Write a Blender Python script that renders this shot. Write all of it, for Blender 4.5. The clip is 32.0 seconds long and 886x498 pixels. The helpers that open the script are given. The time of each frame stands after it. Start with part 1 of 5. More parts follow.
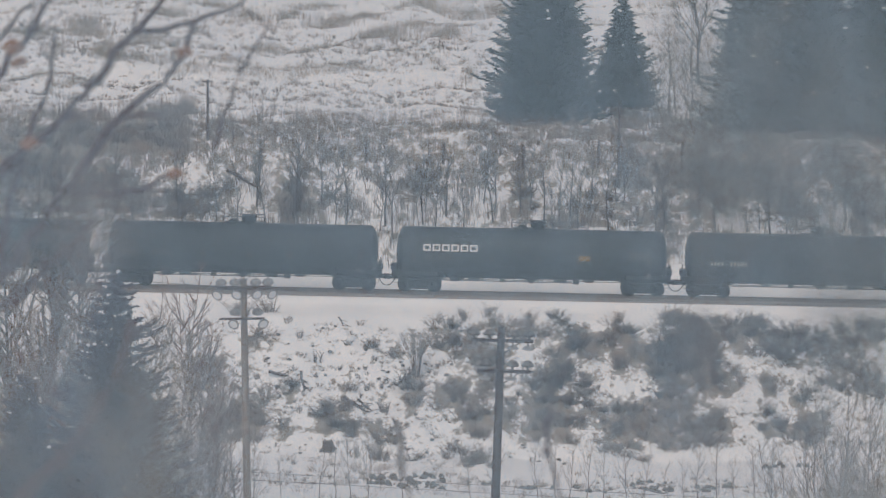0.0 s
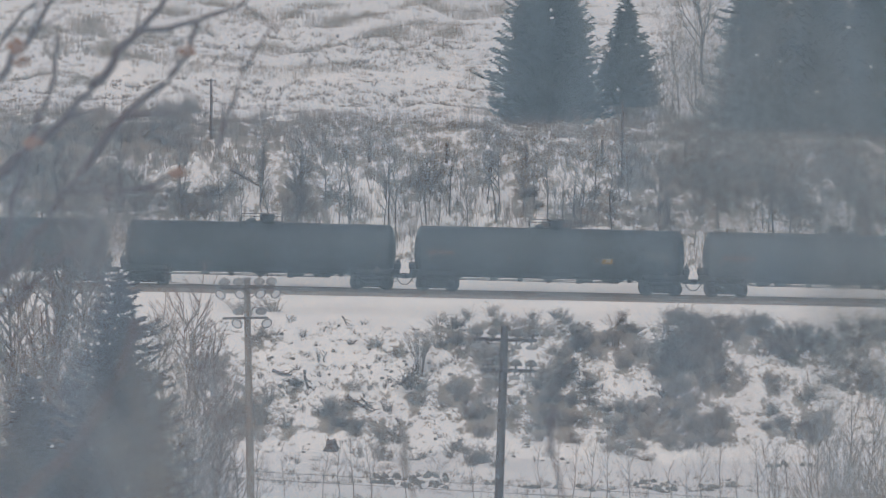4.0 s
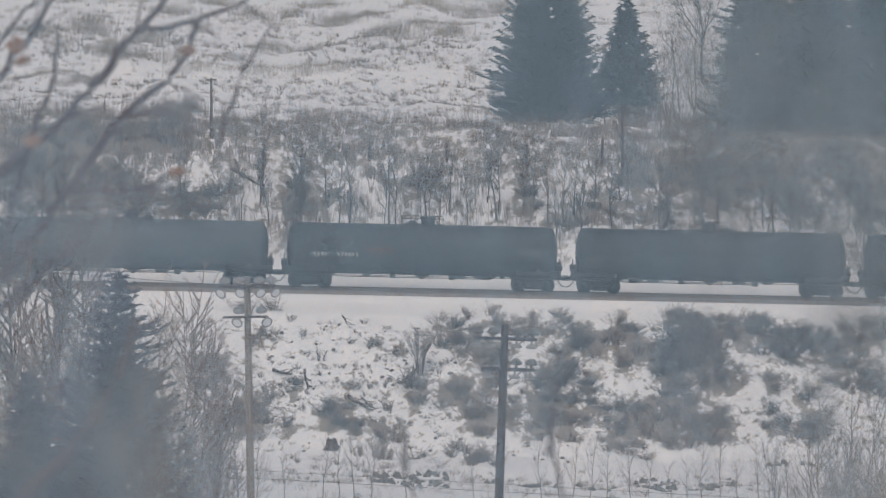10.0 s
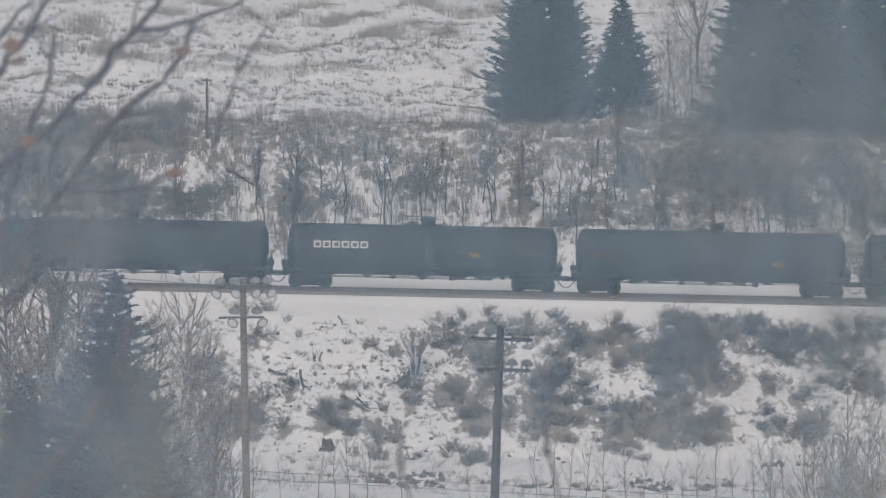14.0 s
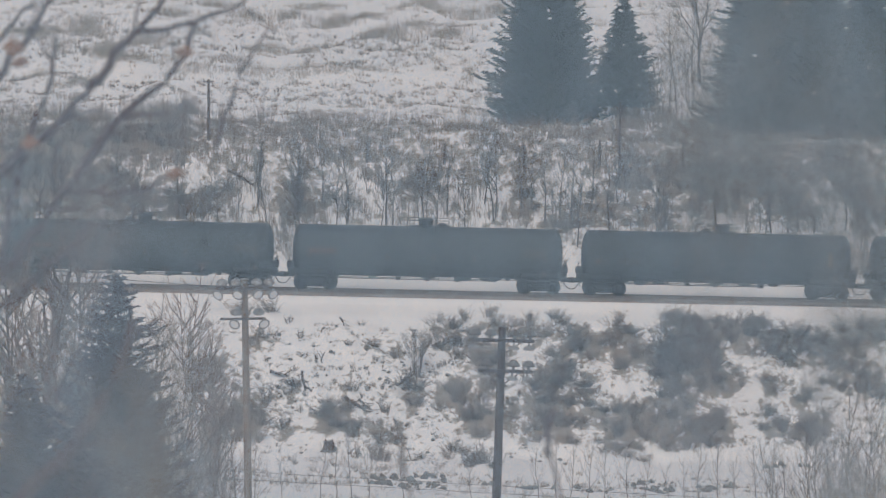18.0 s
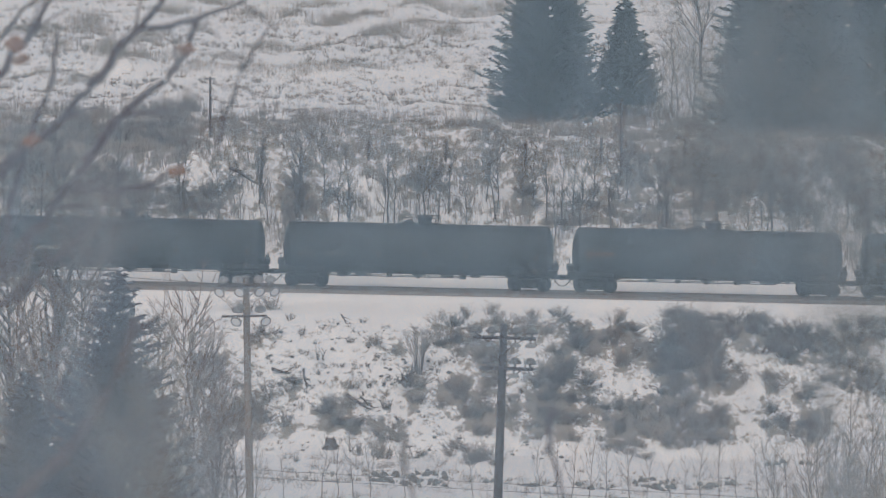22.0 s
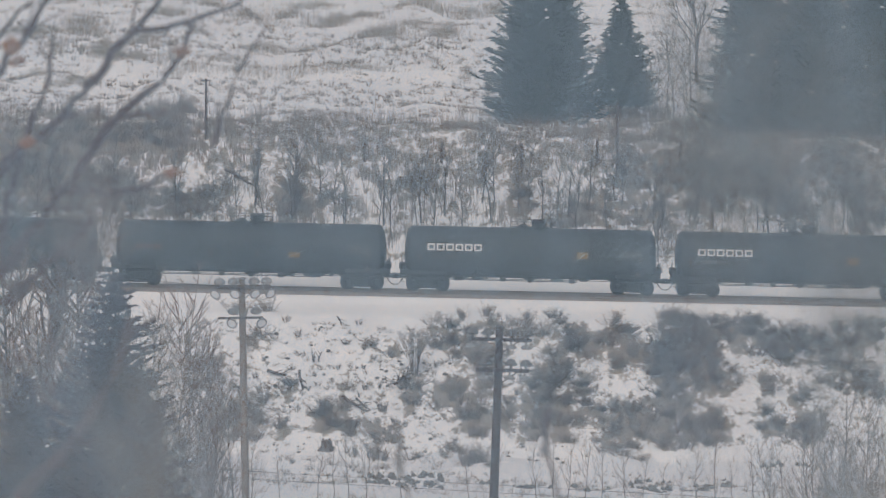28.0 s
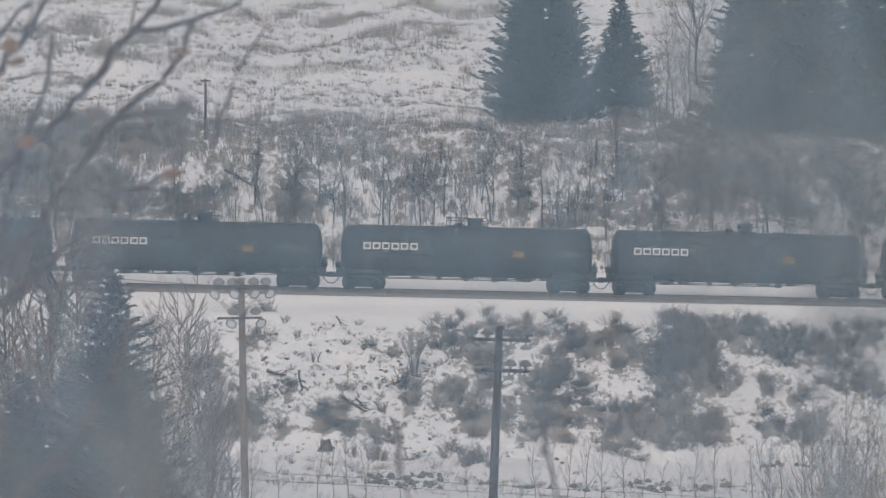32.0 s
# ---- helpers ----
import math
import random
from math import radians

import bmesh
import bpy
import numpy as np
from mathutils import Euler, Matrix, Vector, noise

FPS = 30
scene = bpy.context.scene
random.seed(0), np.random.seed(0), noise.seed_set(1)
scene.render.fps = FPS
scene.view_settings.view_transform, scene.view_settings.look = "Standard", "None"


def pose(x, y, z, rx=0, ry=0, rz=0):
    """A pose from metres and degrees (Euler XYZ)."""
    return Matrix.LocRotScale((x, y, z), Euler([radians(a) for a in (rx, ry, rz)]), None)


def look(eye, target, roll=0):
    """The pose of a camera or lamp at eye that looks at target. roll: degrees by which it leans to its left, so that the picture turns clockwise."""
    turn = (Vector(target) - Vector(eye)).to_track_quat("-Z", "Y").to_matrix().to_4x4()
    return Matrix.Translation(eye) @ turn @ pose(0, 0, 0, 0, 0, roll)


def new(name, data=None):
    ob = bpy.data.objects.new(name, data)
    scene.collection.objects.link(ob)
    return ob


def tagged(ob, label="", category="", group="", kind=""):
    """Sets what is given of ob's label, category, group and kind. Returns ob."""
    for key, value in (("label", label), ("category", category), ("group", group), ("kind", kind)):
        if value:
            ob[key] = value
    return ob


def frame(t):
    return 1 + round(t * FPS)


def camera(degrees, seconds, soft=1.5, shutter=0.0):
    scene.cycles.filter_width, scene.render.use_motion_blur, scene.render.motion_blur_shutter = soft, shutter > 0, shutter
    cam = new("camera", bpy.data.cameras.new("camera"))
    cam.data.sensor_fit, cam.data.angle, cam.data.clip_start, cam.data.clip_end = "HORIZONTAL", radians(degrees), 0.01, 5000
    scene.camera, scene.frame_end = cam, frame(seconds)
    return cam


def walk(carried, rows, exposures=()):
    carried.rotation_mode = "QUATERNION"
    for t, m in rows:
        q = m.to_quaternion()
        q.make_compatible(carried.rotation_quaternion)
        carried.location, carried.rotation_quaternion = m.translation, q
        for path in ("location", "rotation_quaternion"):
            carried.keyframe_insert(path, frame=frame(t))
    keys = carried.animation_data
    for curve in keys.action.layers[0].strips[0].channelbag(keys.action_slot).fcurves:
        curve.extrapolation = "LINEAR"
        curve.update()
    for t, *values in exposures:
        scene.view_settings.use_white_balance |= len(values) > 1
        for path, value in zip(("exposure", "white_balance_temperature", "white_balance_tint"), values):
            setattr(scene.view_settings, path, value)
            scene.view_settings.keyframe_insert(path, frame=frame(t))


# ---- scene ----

# ---- camera: a long lens on a hillside across the valley, steady but for small shakes ----
EYE = (0.0, -531.5, 40.0)
cam = camera(6.0, 32.0, soft=1.2, shutter=0.12)
cam.data.dof.use_dof = True
cam.data.dof.focus_distance = 531.0
cam.data.dof.aperture_fstop = 11.0


def aim(dx, dz):
    return look(EYE, (dx, 0.0, 2.67 + dz))


walk(cam, [
    (0, aim(-0.000, 0.000)),
    (0.5, aim(0.024, -0.031)),
    (1, aim(-0.012, -0.080)),
    (1.5, aim(0.006, 0.024)),
    (2, aim(-0.085, -0.091)),
    (2.5, aim(-0.206, -0.037)),
    (3, aim(-0.279, 0.066)),
    (3.5, aim(-0.219, -0.043)),
    (5.5, aim(-0.213, -0.049)),
    (6, aim(-0.206, 0.066)),
    (6.5, aim(-0.279, 0.066)),
    (7, aim(-0.346, 0.018)),
    (7.5, aim(-0.219, 0.018)),
    (8, aim(-0.291, -0.043)),
    (8.5, aim(-0.286, -0.007)),
    (9, aim(-0.212, -0.127)),
    (9.5, aim(-0.170, -0.037)),
    (10, aim(-0.225, -0.110)),
    (10.5, aim(-0.116, -0.098)),
    (11, aim(-0.055, -0.140)),
    (11.5, aim(-0.006, -0.031)),
    (12, aim(-0.006, -0.080)),
    (12.5, aim(0.012, -0.098)),
    (13, aim(-0.006, -0.049)),
    (13.5, aim(0.084, -0.000)),
    (14, aim(0.048, -0.079)),
    (14.5, aim(0.152, -0.049)),
    (16.5, aim(-0.006, 0.012)),
    (17, aim(-0.061, 0.158)),
    (17.5, aim(-0.000, 0.139)),
    (18, aim(-0.061, -0.000)),
    (18.5, aim(-0.067, 0.048)),
    (19, aim(-0.067, 0.024)),
    (19.5, aim(-0.086, 0.018)),
    (20, aim(-0.170, -0.007)),
    (20.5, aim(-0.170, -0.122)),
    (21, aim(-0.194, -0.037)),
    (21.5, aim(-0.170, -0.019)),
    (22, aim(-0.158, -0.164)),
    (22.5, aim(-0.073, -0.152)),
    (23, aim(-0.037, -0.164)),
    (23.5, aim(-0.000, -0.098)),
    (24, aim(0.048, -0.074)),
    (24.5, aim(-0.049, -0.055)),
    (25, aim(-0.055, 0.097)),
    (25.5, aim(-0.018, 0.121)),
    (27.5, aim(-0.006, -0.097)),
    (28, aim(0.103, -0.055)),
    (28.5, aim(0.103, 0.024)),
    (29, aim(-0.036, 0.042)),
    (29.5, aim(-0.146, -0.061)),
    (30, aim(-0.207, -0.219)),
    (30.5, aim(-0.085, -0.255)),
    (31, aim(-0.116, -0.261)),
    (31.5, aim(0.042, -0.249)),
    (32, aim(0.139, -0.043)),
], exposures=[(0, -0.475, 6900, 12.7), (32, -0.475, 6900, 12.7)])

# ---- world and sun: hazy winter day, the veiled sun high behind the viewer ----
world = bpy.data.worlds.new("world")
scene.world = world
world.use_nodes = True
wn = world.node_tree.nodes
sky = wn.new("ShaderNodeTexSky")
sky.sky_type = 'NISHITA'
sky.sun_disc = False
sky.sun_elevation = radians(53)
sky.sun_rotation = radians(199)
sky.air_density, sky.dust_density = 1.0, 6.0
wn["Background"].inputs["Strength"].default_value = 0.10
world.node_tree.links.new(sky.outputs[0], wn["Background"].inputs[0])
sun = new("sun", bpy.data.lights.new("sun", 'SUN'))
sun.data.energy, sun.data.angle, sun.data.color = 1.2, radians(40), (1.0, 0.96, 0.9)
sun.matrix_world = look((0, 0, 300), (50, 140, 300 - 200))


# ---- materials ----
def material(name, dark, light, scale=4.0, rough=0.8, metal=0.0, bump=0.15, fine=6.0, spec=0.3, per_object=0.0, island=0.0):
    """Two noises (stains and grain) between two colours, with fine relief."""
    m = bpy.data.materials.new(name)
    m.use_nodes = True
    n, l = m.node_tree.nodes, m.node_tree.links
    b = n["Principled BSDF"]
    co = n.new("ShaderNodeTexCoord")
    big = n.new("ShaderNodeTexNoise")
    big.inputs["Scale"].default_value = scale
    big.inputs["Detail"].default_value = 5
    small = n.new("ShaderNodeTexNoise")
    small.inputs["Scale"].default_value = scale * fine
    small.inputs["Detail"].default_value = 3
    l.new(co.outputs["Object"], big.inputs["Vector"])
    l.new(co.outputs["Object"], small.inputs["Vector"])
    mix = n.new("ShaderNodeMath")
    mix.operation = 'MULTIPLY_ADD'
    l.new(small.outputs[0], mix.inputs[0])
    mix.inputs[1].default_value = 0.35
    l.new(big.outputs[0], mix.inputs[2])
    last = mix.outputs[0]
    for amount, kind in ((per_object, 'o'), (island, 'i')):
        if amount:
            r = n.new("ShaderNodeObjectInfo") if kind == 'o' else n.new("ShaderNodeNewGeometry")
            a = n.new("ShaderNodeMath")
            a.operation = 'MULTIPLY_ADD'
            l.new(r.outputs["Random" if kind == 'o' else "Random Per Island"], a.inputs[0])
            a.inputs[1].default_value = amount
            l.new(last, a.inputs[2])
            last = a.outputs[0]
    ramp = n.new("ShaderNodeValToRGB")
    ramp.color_ramp.elements[0].position, ramp.color_ramp.elements[1].position = 0.4, 0.95
    ramp.color_ramp.elements[0].color = (*dark, 1)
    ramp.color_ramp.elements[1].color = (*light, 1)
    l.new(last, ramp.inputs[0])
    l.new(ramp.outputs[0], b.inputs["Base Color"])
    b.inputs["Roughness"].default_value = rough
    b.inputs["Metallic"].default_value = metal
    b.inputs["Specular IOR Level"].default_value = spec
    if bump:
        bp = n.new("ShaderNodeBump")
        bp.inputs["Strength"].default_value = bump
        bp.inputs["Distance"].default_value = 0.02
        l.new(small.outputs[0], bp.inputs["Height"])
        l.new(bp.outputs[0], b.inputs["Normal"])
    return m


def ground_material():
    """Wind-packed snow, with dead grass and soil where the attribute 'grass' lets it through."""
    m = bpy.data.materials.new("snow_and_dead_grass")
    m.use_nodes = True
    n, l = m.node_tree.nodes, m.node_tree.links
    b = n["Principled BSDF"]
    co = n.new("ShaderNodeTexCoord")
    mp = n.new("ShaderNodeMapping")
    mp.inputs["Scale"].default_value = (0.55, 0.35, 0.55)
    l.new(co.outputs["Object"], mp.inputs["Vector"])
    a = n.new("ShaderNodeTexNoise")
    a.inputs["Scale"].default_value, a.inputs["Detail"].default_value = 2.6, 9
    a.inputs["Roughness"].default_value = 0.68
    l.new(mp.outputs[0], a.inputs["Vector"])
    at = n.new("ShaderNodeAttribute")
    at.attribute_name = "grass"
    add = n.new("ShaderNodeMath")
    l.new(a.outputs[0], add.inputs[0])
    l.new(at.outputs["Fac"], add.inputs[1])
    r = n.new("ShaderNodeValToRGB")
    r.color_ramp.elements[0].position, r.color_ramp.elements[1].position = 0.73, 0.81
    r.color_ramp.elements[0].color = (0, 0, 0, 1)
    l.new(add.outputs[0], r.inputs[0])
    fine = n.new("ShaderNodeTexNoise")
    fine.inputs["Scale"].default_value, fine.inputs["Detail"].default_value = 7, 5
    l.new(co.outputs["Object"], fine.inputs["Vector"])
    grass = n.new("ShaderNodeValToRGB")
    grass.color_ramp.elements[0].position, grass.color_ramp.elements[1].position = 0.35, 0.7
    grass.color_ramp.elements[0].color = (0.17, 0.15, 0.13, 1)
    grass.color_ramp.elements[1].color = (0.31, 0.275, 0.235, 1)
    l.new(fine.outputs[0], grass.inputs[0])
    snow = n.new("ShaderNodeValToRGB")
    snow.color_ramp.elements[0].color = (0.72, 0.73, 0.75, 1)
    snow.color_ramp.elements[1].color = (0.88, 0.88, 0.88, 1)
    l.new(a.outputs[0], snow.inputs[0])
    mix = n.new("ShaderNodeMix")
    mix.data_type = 'RGBA'
    l.new(r.outputs[0], mix.inputs[0])
    l.new(snow.outputs[0], mix.inputs[6])
    l.new(grass.outputs[0], mix.inputs[7])
    l.new(mix.outputs[2], b.inputs["Base Color"])
    b.inputs["Roughness"].default_value = 0.75
    bp = n.new("ShaderNodeBump")
    bp.inputs["Strength"].default_value, bp.inputs["Distance"].default_value = 0.5, 0.12
    l.new(fine.outputs[0], bp.inputs["Height"])
    l.new(bp.outputs[0], b.inputs["Normal"])
    return m


SNOW = ground_material()
SNOW_CAP = material("fresh_snow", (0.74, 0.75, 0.77), (0.88, 0.88, 0.88), 3, 0.8)
BALLAST = material("weathered_ballast", (0.17, 0.152, 0.142), (0.29, 0.262, 0.242), 9, 0.9, bump=0.5)
TIE = material("creosoted_wood", (0.13, 0.115, 0.105), (0.21, 0.185, 0.168), 6, 0.9, per_object=0.2)
STEEL = material("rusty_rail_steel", (0.17, 0.145, 0.13), (0.26, 0.225, 0.20), 8, 0.6, 0.0)
PAINT_DARK = material("dusty_black_tank_paint", (0.020, 0.024, 0.028), (0.034, 0.039, 0.044), 0.8, 0.6, bump=0.03, fine=9, spec=0.2)
PAINT_MID = material("dusty_slate_tank_paint", (0.026, 0.033, 0.039), (0.043, 0.052, 0.060), 0.8, 0.6, bump=0.03, fine=9, spec=0.2)
PAINT_PALE = material("faded_grey_tank_paint", (0.055, 0.070, 0.082), (0.078, 0.098, 0.112), 0.8, 0.6, bump=0.03, fine=9, spec=0.2)
IRON = material("grimy_cast_iron", (0.016, 0.017, 0.019), (0.030, 0.031, 0.033), 5, 0.7, bump=0.1, spec=0.2)
WHEEL = material("worn_wheel_steel", (0.018, 0.019, 0.021), (0.035, 0.036, 0.038), 5, 0.6, 0.1, spec=0.2)
WHITE = material("white_lettering_paint", (0.62, 0.62, 0.60), (0.80, 0.80, 0.78), 3, 0.6, bump=0)
NUMBER_WHITE = material("dusty_white_number_paint", (0.34, 0.345, 0.345), (0.46, 0.46, 0.455), 3, 0.6, bump=0)
REFLECTOR = material("dull_peach_reflector_tape", (0.15, 0.115, 0.085), (0.22, 0.17, 0.13), 3, 0.6, bump=0)
FADED = material("grimy_grey_lettering_paint", (0.11, 0.12, 0.125), (0.17, 0.18, 0.185), 3, 0.6, bump=0)
ORANGE = material("faded_orange_lettering_paint", (0.17, 0.085, 0.045), (0.26, 0.14, 0.075), 3, 0.6, bump=0)
YELLOW = material("yellow_sticker", (0.22, 0.145, 0.05), (0.31, 0.21, 0.08), 3, 0.6, bump=0)
PANEL = material("grey_data_panel", (0.06, 0.07, 0.075), (0.095, 0.105, 0.11), 3, 0.6, bump=0)
POLE_PALE = material("weathered_pale_pole_wood", (0.15, 0.118, 0.092), (0.25, 0.205, 0.165), 3, 0.85, bump=0.4)
POLE_DARK = material("tarred_pole_wood", (0.075, 0.056, 0.048), (0.13, 0.10, 0.086), 3, 0.85, bump=0.3)
TARRED = material("red_brown_tarred_pole_wood", (0.032, 0.015, 0.009), (0.062, 0.032, 0.021), 3, 0.85, bump=0.3)
LAMP_SHELL = material("galvanised_lamp_shell", (0.20, 0.205, 0.215), (0.32, 0.32, 0.325), 5, 0.5, 0.2)
LAMP_GLASS = material("frosted_lamp_glass", (0.70, 0.71, 0.72), (0.84, 0.84, 0.84), 4, 0.3, spec=0.5)
PORCELAIN = material("dull_grey_porcelain", (0.07, 0.064, 0.06), (0.13, 0.12, 0.11), 6, 0.4)
WIRE = material("oxidised_wire", (0.05, 0.05, 0.055), (0.09, 0.09, 0.09), 5, 0.7)
NEEDLES = material("blue_green_spruce_needles", (0.020, 0.032, 0.034), (0.036, 0.052, 0.056), 1.2, 0.7, bump=0, island=0.15, spec=0.2)
NEEDLES_NEAR = material("dark_blue_spruce_needles", (0.026, 0.021, 0.034), (0.050, 0.042, 0.060), 2.0, 0.7, bump=0, island=0.3, spec=0.2)
THICKET = material("grey_thicket_twigs", (0.092, 0.080, 0.077), (0.165, 0.145, 0.138), 1.0, 0.85, bump=0, per_object=0.2)
# pale blue of the haze, put into the colour of the veil twigs
HAZE_TWIG = material("haze_blue_veil_twigs", (0.465, 0.68, 0.85), (0.525, 0.735, 0.90), 1.0, 0.85, bump=0)
WILLOW = material("grey_green_willow_twigs", (0.19, 0.152, 0.105), (0.275, 0.23, 0.165), 1.0, 0.85, bump=0)
WILLOW_DARK = material("dark_grey_green_willow_twigs", (0.10, 0.098, 0.083), (0.17, 0.165, 0.14), 1.0, 0.85, bump=0)
BARK = material("grey_brown_bark", (0.13, 0.11, 0.096), (0.225, 0.19, 0.168), 5, 0.9)
TWIG = material("grey_bare_twigs", (0.16, 0.138, 0.124), (0.265, 0.23, 0.21), 1.0, 0.85, bump=0, per_object=0.25)
TWIG_BROWN = material("brown_bare_twigs", (0.13, 0.108, 0.095), (0.215, 0.182, 0.16), 1.0, 0.85, bump=0, per_object=0.25)
TWIG_DARK = material("dark_grey_bare_twigs", (0.12, 0.104, 0.097), (0.205, 0.18, 0.168), 1.0, 0.85, bump=0, per_object=0.2)
DRY_GRASS = material("dry_grass", (0.17, 0.15, 0.125), (0.29, 0.255, 0.215), 0.6, 0.9, bump=0, island=0.3)
DARK_BARK = material("dark_wet_bark", (0.045, 0.040, 0.038), (0.095, 0.084, 0.078), 5, 0.9)
VALLEY_BARK = material("pale_brown_young_bark", (0.155, 0.102, 0.084), (0.245, 0.17, 0.142), 5, 0.9)
WEED_STALK = material("brown_dead_weed_stalks", (0.165, 0.138, 0.118), (0.265, 0.225, 0.195), 0.6, 0.9, bump=0)
FOREBOUGH = material("dark_red_brown_bough_bark", (0.048, 0.021, 0.017), (0.088, 0.041, 0.034), 6, 0.85, bump=0.2)
LEAF = material("dead_rust_brown_leaf", (0.20, 0.092, 0.035), (0.30, 0.145, 0.06), 20, 0.8, bump=0)
ROCK = material("dark_field_stone", (0.09, 0.09, 0.092), (0.18, 0.175, 0.17), 4, 0.9, bump=0.4, per_object=0.2)


# ---- mesh building ----
class Build:
    """Collects vertices and faces of one mesh."""

    def __init__(self):
        self.v, self.f = [], []

    def box(self, c, s, bevel=0.0, m=None):
        hx, hy, hz = (a / 2 for a in s)
        b = min(bevel, hx * 0.9, hy * 0.9, hz * 0.9)
        k = len(self.v)
        if not b:
            pts = [Vector((sx * hx, sy * hy, sz * hz)) for sx in (-1, 1) for sy in (-1, 1) for sz in (-1, 1)]
            faces = [(0, 1, 3, 2), (4, 6, 7, 5), (0, 4, 5, 1), (2, 3, 7, 6), (0, 2, 6, 4), (1, 5, 7, 3)]
        else:
            ring = [(-hx + b, -hy), (hx - b, -hy), (hx, -hy + b), (hx, hy - b), (hx - b, hy), (-hx + b, hy), (-hx, hy - b), (-hx, -hy + b)]
            pts, faces = [], []
            for z, sh in ((-hz, b), (-hz + b, 0), (hz - b, 0), (hz, b)):
                for x, y in ring:
                    pts.append(Vector((x - math.copysign(min(sh, abs(x)), x), y - math.copysign(min(sh, abs(y)), y), z)))
            for r in range(3):
                for i in range(8):
                    j = (i + 1) % 8
                    faces.append((r * 8 + i, r * 8 + j, r * 8 + 8 + j, r * 8 + 8 + i))
            faces += [tuple(range(7, -1, -1)), tuple(range(24, 32))]
        for p in pts:
            p = p if m is None else m @ p
            self.v.append((p[0] + c[0], p[1] + c[1], p[2] + c[2]))
        self.f += [tuple(i + k for i in q) for q in faces]
        return self

    def tube(self, pts, radii, n=6, cap=True):
        pts = [Vector(p) for p in pts]
        k0 = len(self.v)
        for i, p in enumerate(pts):
            d = (pts[min(i + 1, len(pts) - 1)] - pts[max(i - 1, 0)])
            d = d.normalized() if d.length > 1e-9 else Vector((0, 0, 1))
            u = d.cross(Vector((0, 0, 1)) if abs(d.z) < 0.9 else Vector((1, 0, 0))).normalized()
            w = d.cross(u)
            r = radii[i] if isinstance(radii, (list, tuple)) else radii
            for a in range(n):
                q = p + u * (r * math.cos(2 * math.pi * a / n)) + w * (r * math.sin(2 * math.pi * a / n))
                self.v.append(tuple(q))
        for i in range(len(pts) - 1):
            for a in range(n):
                b = (a + 1) % n
                self.f.append((k0 + i * n + a, k0 + i * n + b, k0 + i * n + n + b, k0 + i * n + n + a))
        if cap:
            self.f.append(tuple(k0 + a for a in range(n - 1, -1, -1)))
            e = k0 + (len(pts) - 1) * n
            self.f.append(tuple(e + a for a in range(n)))
        return self

    def lathe(self, origin, axis, profile, n=16):
        """profile: (along the axis, radius) pairs."""
        axis = Vector(axis).normalized()
        u = axis.cross(Vector((0, 0, 1)) if abs(axis.z) < 0.9 else Vector((1, 0, 0))).normalized()
        w = axis.cross(u)
        o = Vector(origin)
        k0 = len(self.v)
        for h, r in profile:
            for a in range(n):
                q = o + axis * h + u * (r * math.cos(2 * math.pi * a / n)) + w * (r * math.sin(2 * math.pi * a / n))
                self.v.append(tuple(q))
        for i in range(len(profile) - 1):
            for a in range(n):
                b = (a + 1) % n
                self.f.append((k0 + i * n + a, k0 + i * n + b, k0 + i * n + n + b, k0 + i * n + n + a))
        self.f.append(tuple(k0 + a for a in range(n - 1, -1, -1)))
        e = k0 + (len(profile) - 1) * n
        self.f.append(tuple(e + a for a in range(n)))
        return self

    def quad(self, a, b, c, d):
        k = len(self.v)
        self.v += [tuple(a), tuple(b), tuple(c), tuple(d)]
        self.f.append((k, k + 1, k + 2, k + 3))
        return self

    def tri(self, a, b, c):
        k = len(self.v)
        self.v += [tuple(a), tuple(b), tuple(c)]
        self.f.append((k, k + 1, k + 2))
        return self

    def mesh(self, name, mat, smooth=False):
        me = bpy.data.meshes.new(name)
        me.from_pydata(self.v, [], self.f)
        me.materials.append(mat)
        if smooth:
            me.polygons.foreach_set("use_smooth", [True] * len(me.polygons))
            me.set_sharp_from_angle(angle=radians(40))
        return me


def part(name, built, mat, parent, label="", smooth=False):
    """One mesh object under a thing or a part; built is a Build or a finished mesh."""
    me = built.mesh(name, mat, smooth) if isinstance(built, Build) else built
    ob = new(name, me)
    ob.parent = parent
    return tagged(ob, label)


def thing(name, label, category, m=None, built=None, mat=None, group="", kind="", smooth=False):
    """A top-level thing: an Empty, or one mesh."""
    me = None if built is None else (built.mesh(name, mat, smooth) if isinstance(built, Build) else built)
    ob = new(name, me)
    if m is not None:
        ob.matrix_basis = m
    return tagged(ob, label, category, group, kind)


